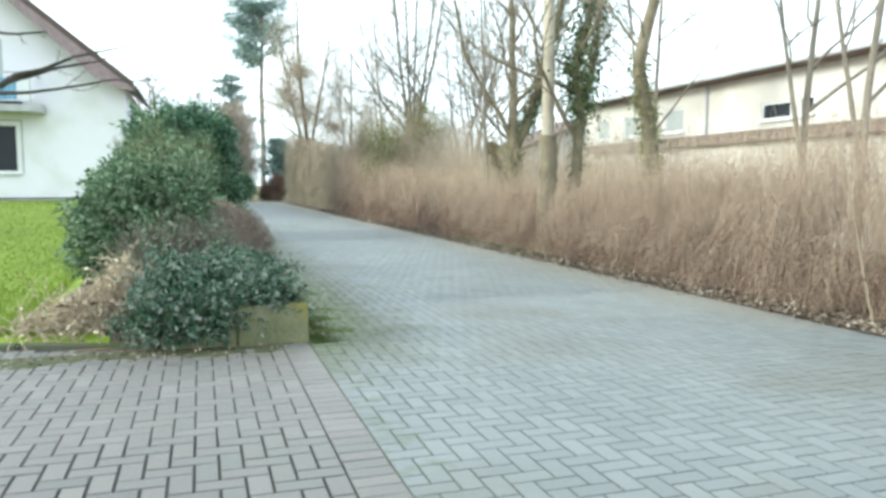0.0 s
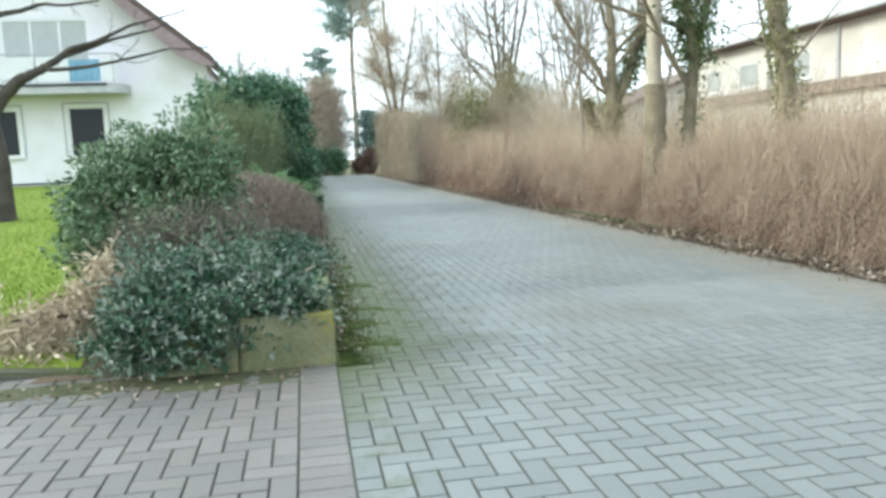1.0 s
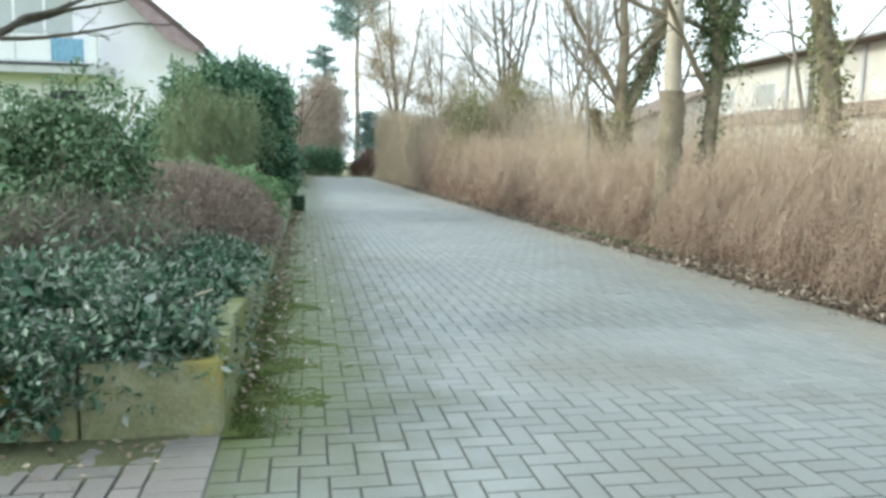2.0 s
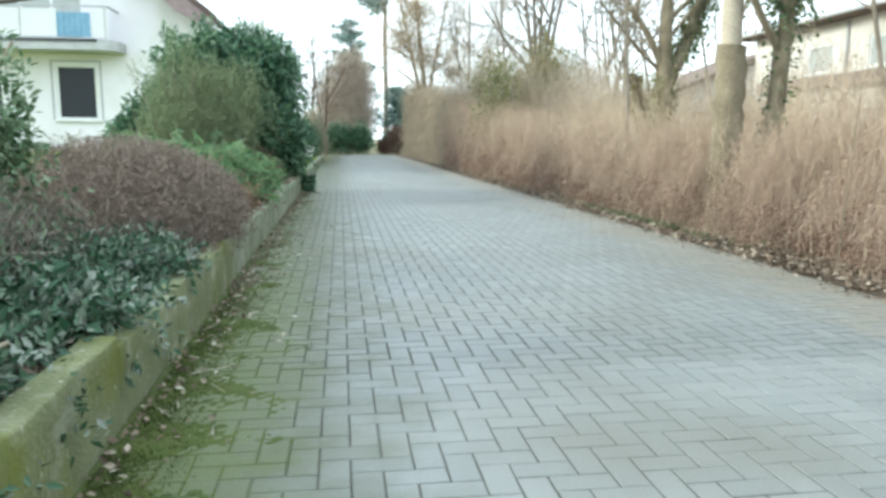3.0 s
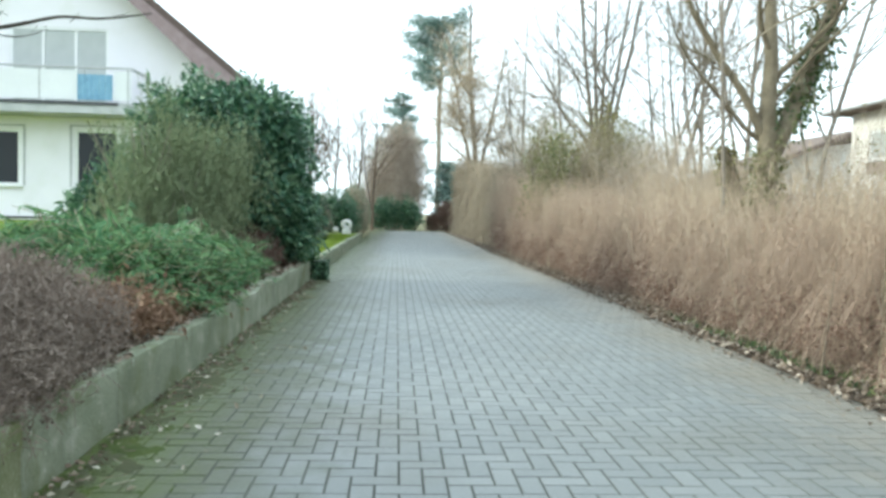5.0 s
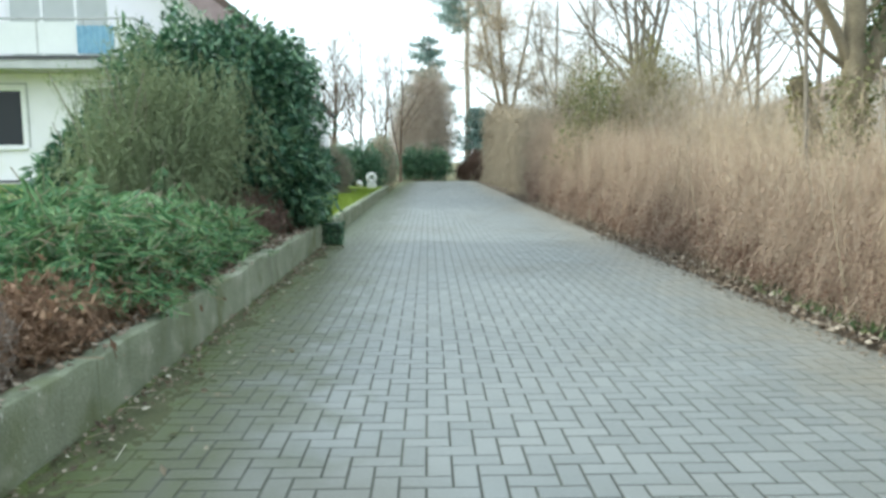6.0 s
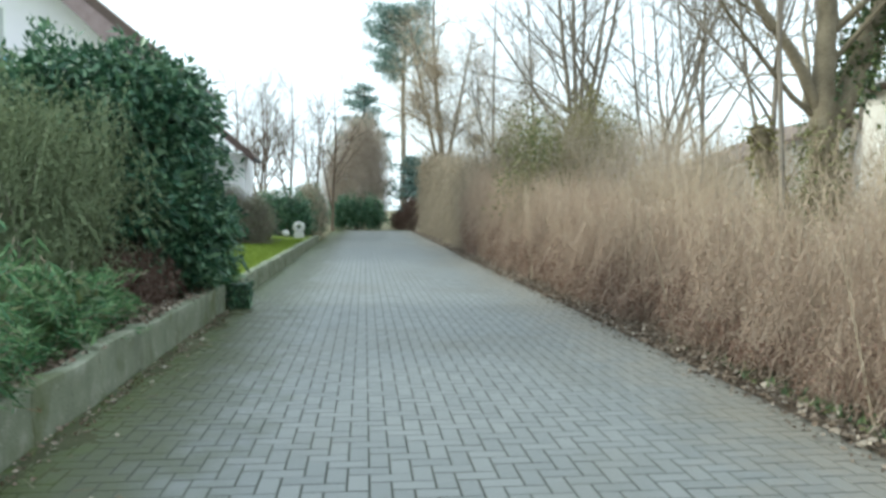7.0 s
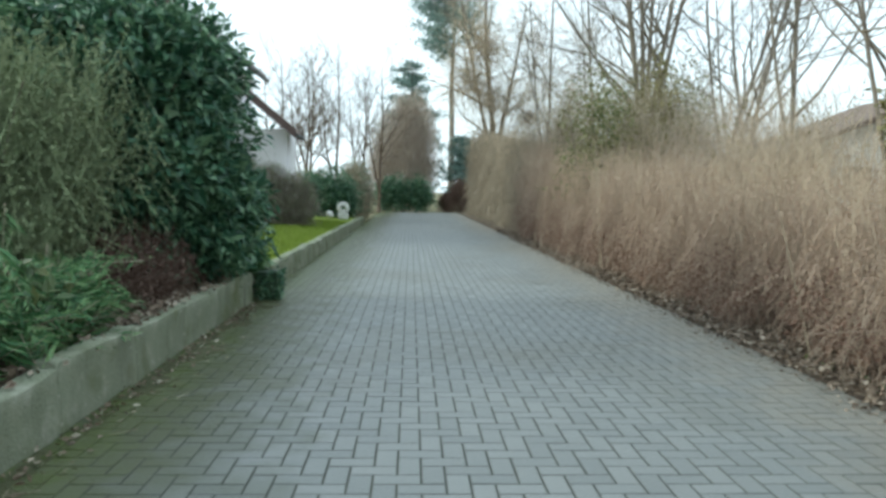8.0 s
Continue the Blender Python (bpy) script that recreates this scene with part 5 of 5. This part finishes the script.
v, f = leaf_arrays(P, D, prng.uniform(0.2, 0.42, len(P)), 0.10)
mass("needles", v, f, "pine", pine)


def conifer(name, label, base, h, r, mat, seed, gaps=0.0):
    rng = np.random.default_rng(seed)
    root = thing(name, label, "tree", at=base)
    t = Tubes()
    t.add([(0, 0, 0), (0, 0, h * 0.5), (0.1, 0, h)], [0.16, 0.1, 0.02], 6)
    P, D = [], []
    for k in range(56):
        z = h * (0.12 + 0.88 * (k + 3 * rng.random()) / 58)
        a = rng.uniform(0, 2 * math.pi)
        L = r * (1.05 - z / h) ** 0.6 * rng.uniform(0.25, 1.3) + 0.15
        sub = bend_path((0, 0, z), (math.cos(a), math.sin(a), 0.05), L, 4, 0.1, -0.02, rng)
        t.add(sub, np.linspace(0.03, 0.008, len(sub)), 3)
        for q in sub[1:]:
            P.append(q + rng.normal(size=(34, 3)) * (0.22, 0.22, 0.12))
            D.append(rng.normal(size=(34, 3)) + (math.cos(a), math.sin(a), -0.2))
    t.put("trunk", "bark_dark", root)
    P, D = np.concatenate(P), np.concatenate(D)
    v, f = leaf_arrays(P, D, rng.uniform(0.15, 0.35, len(P)), 0.09)
    mass("needles", v, f, mat, root)
    return root


# far conifers share the haze-paled needle colour
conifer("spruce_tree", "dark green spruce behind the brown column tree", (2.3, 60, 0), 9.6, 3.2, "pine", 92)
twiggy_shrub("column_tree", "dense pinkish brown column of fine leafless branches", "tree",
             [(1.7, 56.5, 3.6, 1.7, 1.5, 3.6), (3.0, 57, 3.4, 1.3, 1.4, 3.5), (2.3, 56.8, 5.6, 1.6, 1.2, 2.0), (0.6, 57, 3.0, 1.3, 1.2, 3.0)], 10500, 0.9, 0.008, "pinkish", 93, (2.3, 56.7, 0.0), up=0.9, shell=0.8, lump=0.12, leaf=("pinkish", 9000, 0.10))
leafy_shrub("laurel", "dense green laurel hedge closing the end of the drive", "hedge", [(1.6, 54.2, 1.0, 1.0, 0.7, 1.2), (2.8, 54.4, 0.9, 1.0, 0.7, 1.15), (0.9, 54, 0.9, 0.8, 0.7, 1.0)], 7000, 0.13, "rhodo", 94, (1.9, 54.2, 0.0), stems=10, droop=-0.1, lump=0.34, shell=0.6)
twiggy_shrub("red_shrub", "reddish brown bare shrub beside the end of the hedge", "shrub", [(5.3, 55.2, 1.0, 0.8, 0.7, 1.1), (4.6, 56.5, 0.6, 0.7, 0.6, 0.7)], 3500, 0.5, 0.006, "rust", 95, (5.0, 55.5, 0.0), leaf=("rust", 4500, 0.09))
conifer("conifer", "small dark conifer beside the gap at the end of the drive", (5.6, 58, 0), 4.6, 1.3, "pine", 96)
leafy_shrub("yew", "dark blue green evergreen bush on the lawn", "shrub", [(-0.45, 35.0, 1.0, 0.95, 0.8, 0.95), (0.1, 35.3, 0.85, 0.6, 0.7, 0.75)], 7000, 0.09, "rhodo", 97, (-0.3, 35.0, 0.3), stems=8)
twiggy_shrub("brown_shrub", "brown grey leafless bush beside the annex", "shrub", [(-0.95, 28.2, 1.05, 0.6, 0.42, 0.85), (-0.35, 28.35, 0.95, 0.55, 0.42, 0.72), (-1.5, 28.0, 1.2, 0.5, 0.25, 0.9)], 8000, 0.4, 0.004, "dim_twig", 98, (-0.7, 28.2, 0.3), up=0.7, leaf=("privet", 4000, 0.06))
twiggy_shrub("brown_hedge", "brown leafless hedge mixed with dark evergreen leaves beside the drive", "hedge", [(0.25, 38.5, 1.2, 0.7, 1.6, 1.25), (0.1, 41.5, 1.1, 0.8, 1.8, 1.2)], 6000, 0.5, 0.006, "grey_twig", 99, (0.2, 40, 0.1), up=0.6, leaf=("rhodo", 6000, 0.09))
for k, (x, y, h) in enumerate(((-4.0, 47, 7.5), (-2.6, 46, 6.8), (-1.4, 48, 7.6), (-0.2, 50, 7.0), (-3.2, 52, 8.2), (0.6, 52, 7.8))):
    bare_tree("tree", "small bare garden tree with upright branches in the distance", (x, y, 0), [
        ([(0, 0, 0), (0.05, 0, h * 0.3), (0.2, 0.1, h * 0.65), (0.1, 0, h)], 0.09, 0.02), ([(0, 0, h * 0.15), (-0.5, 0, h * 0.45), (-0.7, 0.1, h * 0.85)], 0.06, 0.015)], seed=110 + k, group="garden trees", spec=dict(BARE, count=(12, 7, 5), ratio=(0.45, 0.55, 0.5)), bark="bark_dark")
twiggy_shrub("brown_shrub", "dark brown thicket at the far end of the garden", "shrub", [(-2.5, 44, 1.1, 2.4, 1.0, 1.3), (-5.5, 43, 1.2, 2.5, 1.0, 1.4)], 7000, 0.6, 0.007, "grey_twig", 118, (-3.5, 44, 0.2), leaf=("privet", 6000, 0.09))

# garden tree in front of the house
bare_tree("tree", "grey bare garden tree with long limbs before the house", (-4.36, 14.50, 0.15), [
    ([(0.00, 0.00, -0.15), (0.00, 0.00, 1.28), (-0.08, 0.00, 2.27), (-0.12, 0.00, 3.58), (-0.25, 0.00, 6.04)], 0.189, 0.074),
    ([(-0.04, 0.00, 1.94), (0.27, 0.00, 2.33), (0.49, 0.00, 2.50), (0.68, 0.00, 2.59), (0.92, 0.00, 2.72), (1.14, 0.00, 2.86)], 0.123, 0.051),
    ([(1.09, 0.00, 2.83), (1.27, 0.00, 2.98), (1.69, 0.00, 3.08), (2.05, 0.00, 3.25), (2.25, 0.00, 3.35), (2.62, 0.00, 3.44), (2.95, 0.00, 3.52), (3.32, 0.00, 3.65)], 0.048, 0.008),
    ([(1.12, 0.00, 2.84), (1.44, 0.08, 2.96), (1.87, 0.08, 3.12), (2.30, 0.08, 3.22), (2.65, 0.08, 3.30), (2.99, 0.08, 3.50)], 0.045, 0.008),
    ([(0.82, 0.00, 2.66), (1.03, -0.08, 2.63), (1.48, -0.08, 2.66), (1.93, -0.08, 2.74), (2.42, -0.08, 2.84), (2.85, -0.08, 2.95), (3.3, -0.08, 2.93), (3.8, -0.08, 3.02)], 0.04, 0.008),
    ([(-0.08, 0.00, 3.46), (0.35, 0.00, 3.55), (0.62, 0.00, 3.60), (0.88, 0.00, 3.70), (1.27, 0.00, 3.67), (1.80, 0.00, 3.75)], 0.053, 0.016)],
    bark="limb_bark", seed=121, group="", spec=dict(BARE, levels=2, count=(4, 4, 3), ratio=(0.22, 0.4, 0.4)))

# ---- buildings beyond the trees ----
block = thing("apartment_building", "long cream rendered building with a low roof behind the trees", "building", at=(15, 0, 0))
def side_wall(parent, x0, x1, y0, y1, z0, z1, holes, mat):
    """A wall along y with rectangular holes (y0, y1, z0, z1)."""
    ys = sorted({y0, y1, *[h[0] for h in holes], *[h[1] for h in holes]})
    bm = bmesh.new()
    for a, b in zip(ys, ys[1:]):
        inside = sorted([(h[2], h[3]) for h in holes if h[0] <= a + 1e-6 and h[1] >= b - 1e-6])
        z = z0
        for lo, hi in inside + [(z1, z1)]:
            box(bm, (x0, a, z), (x1, b, lo))
            z = hi
    bmesh.ops.remove_doubles(bm, verts=bm.verts, dist=1e-4)
    return part("wall", bm, mat, parent)


def side_window(parent, y0, y1, z0, z1, x, pane="glass"):
    w = new("window")
    w.parent = parent
    w.location = (x, (y0 + y1) / 2, z0)
    a, h = (y1 - y0) / 2, z1 - z0
    part("frame", frame_ring(bmesh.new(), a, h, 0.07, 0.03, 0.1, True), "plastic_white", w)
    box_part("pane", (0.06, -a + 0.07, 0.07), (0.08, a - 0.07, h - 0.07), pane, w)
    box_part("sill", (-0.1, -a - 0.06, -0.05), (0.03, a + 0.06, 0), "plastic_white", w)


holes = [(15.0, 15.55, 3.0, 3.5), (15.8, 16.95, 2.95, 3.45), (20.5, 21.6, 2.9, 3.7), (23.0, 24.2, 2.9, 3.7), (25.2, 26.2, 2.9, 3.7), (10.2, 11.3, 2.9, 3.8), (7.0, 8.1, 2.9, 3.8)]
side_wall(block, 0, 0.3, 4, 27, -0.1, 4.25, holes, "render_cream")
box_part("wall", (0.3, 26.7, -0.1), (9, 27, 4.25), "render_cream", block)
box_part("wall", (0.3, 4.0, -0.1), (9, 4.3, 4.25), "render_cream", block)
for h in holes:
    side_window(block, *h, 0, "shutter_pale" if h[0] > 20 or h[0] < 8 else "glass")
bm = bmesh.new()
pts = [(-0.55, 4.26), (9.6, 4.26), (9.6, 4.40), (4.5, 4.75), (-0.55, 4.38)]
part("roof", prism(bm, pts, 3.4, 27.6), "tile_roof", block, "low pitched brown roof")
box_part("gutter", (-0.66, 3.4, 4.27), (-0.553, 27.6, 4.37), "slab_grey", block, bevel=0.02)
for y in (12.5, 19.3, 22.4):
    box_part("downpipe", (-0.09, y - 0.045, 0), (-0.003, y + 0.045, 4.2), "slab_grey", block, bevel=0.02)
sheds = thing("garage_row", "low flat-roofed garages in front of the long building", "outbuilding", at=(12, 0, 0))
box_part("wall", (0, 4, -0.1), (2.6, 21, 2.15), "render_cream", sheds)
box_part("roof", (-0.25, 3.8, 2.155), (2.7, 21.2, 2.40), "tile_roof", sheds, "flat dark roof edge")
low = thing("house", "cream bungalow with a brown pitched roof beyond the hedge", "house", at=(2.0, 34.6, 0))
bm = bmesh.new()
gl = lambda x: 2.66 + 0.39 * min(x - 12.7, 22.5 - x) - 0.1
wall_with_holes(low, 13.2, 22.0, -0.1, gl, 0, 0.3, [(14.5, 15.6, 1.1, 2.3), (16.8, 18.0, 1.1, 2.3)], "render_cream")
for a, b in ((14.5, 15.6), (16.8, 18.0)):
    window(low, a, b, 1.1, 2.3, 0)
box_part("wall", (13.2, 0.3, -0.1), (13.5, 4, 2.7), "render_cream", low)
for pts in ([(12.7, 2.66), (17.6, 4.57), (17.6, 4.77), (12.7, 2.84)], [(22.5, 2.66), (17.6, 4.57), (17.6, 4.77), (22.5, 2.84)]):
    part("roof", prism(bmesh.new(), pts, -0.6, 4.4), "tile_roof", low, "brown tiled roof")

# ---- paving blocks, last ----
blocks = herringbone(0.72, 5.02, -4.0, 53.0, lambda c: True, left=True)
lay(road, blocks, lambda c: 5.2 < c[1] < 6.65, "paver", brng)
blocks = herringbone(-9.98, 0.52, -4.0, 6.6, lambda c: c[1] < 5.02 - 0.30 * (c[0] + 0.3) * (c[0] < -0.3) - 0.02)
lay(forecourt, blocks, lambda c: 3.0 < c[1] < 4.5 and c[0] > -3.4, "paver_red", brng, 0.0045)
strip = thing("pavement_strip", "soldier course of concrete blocks between drive and forecourt", "pavement", kind="structure")
lm = mesh_of("brick", brick_verts(0.2, 0.1, 0.0042), BRICK_FACES, "paver_red")
for k in range(88):
    ob = new("brick", lm)
    ob.parent = strip
    ob.matrix_local = pose(0.62, 4.9 - 0.1 * k, brng.normal() * 0.001, brng.normal() * 0.3, brng.normal() * 0.3, brng.normal() * 0.4)
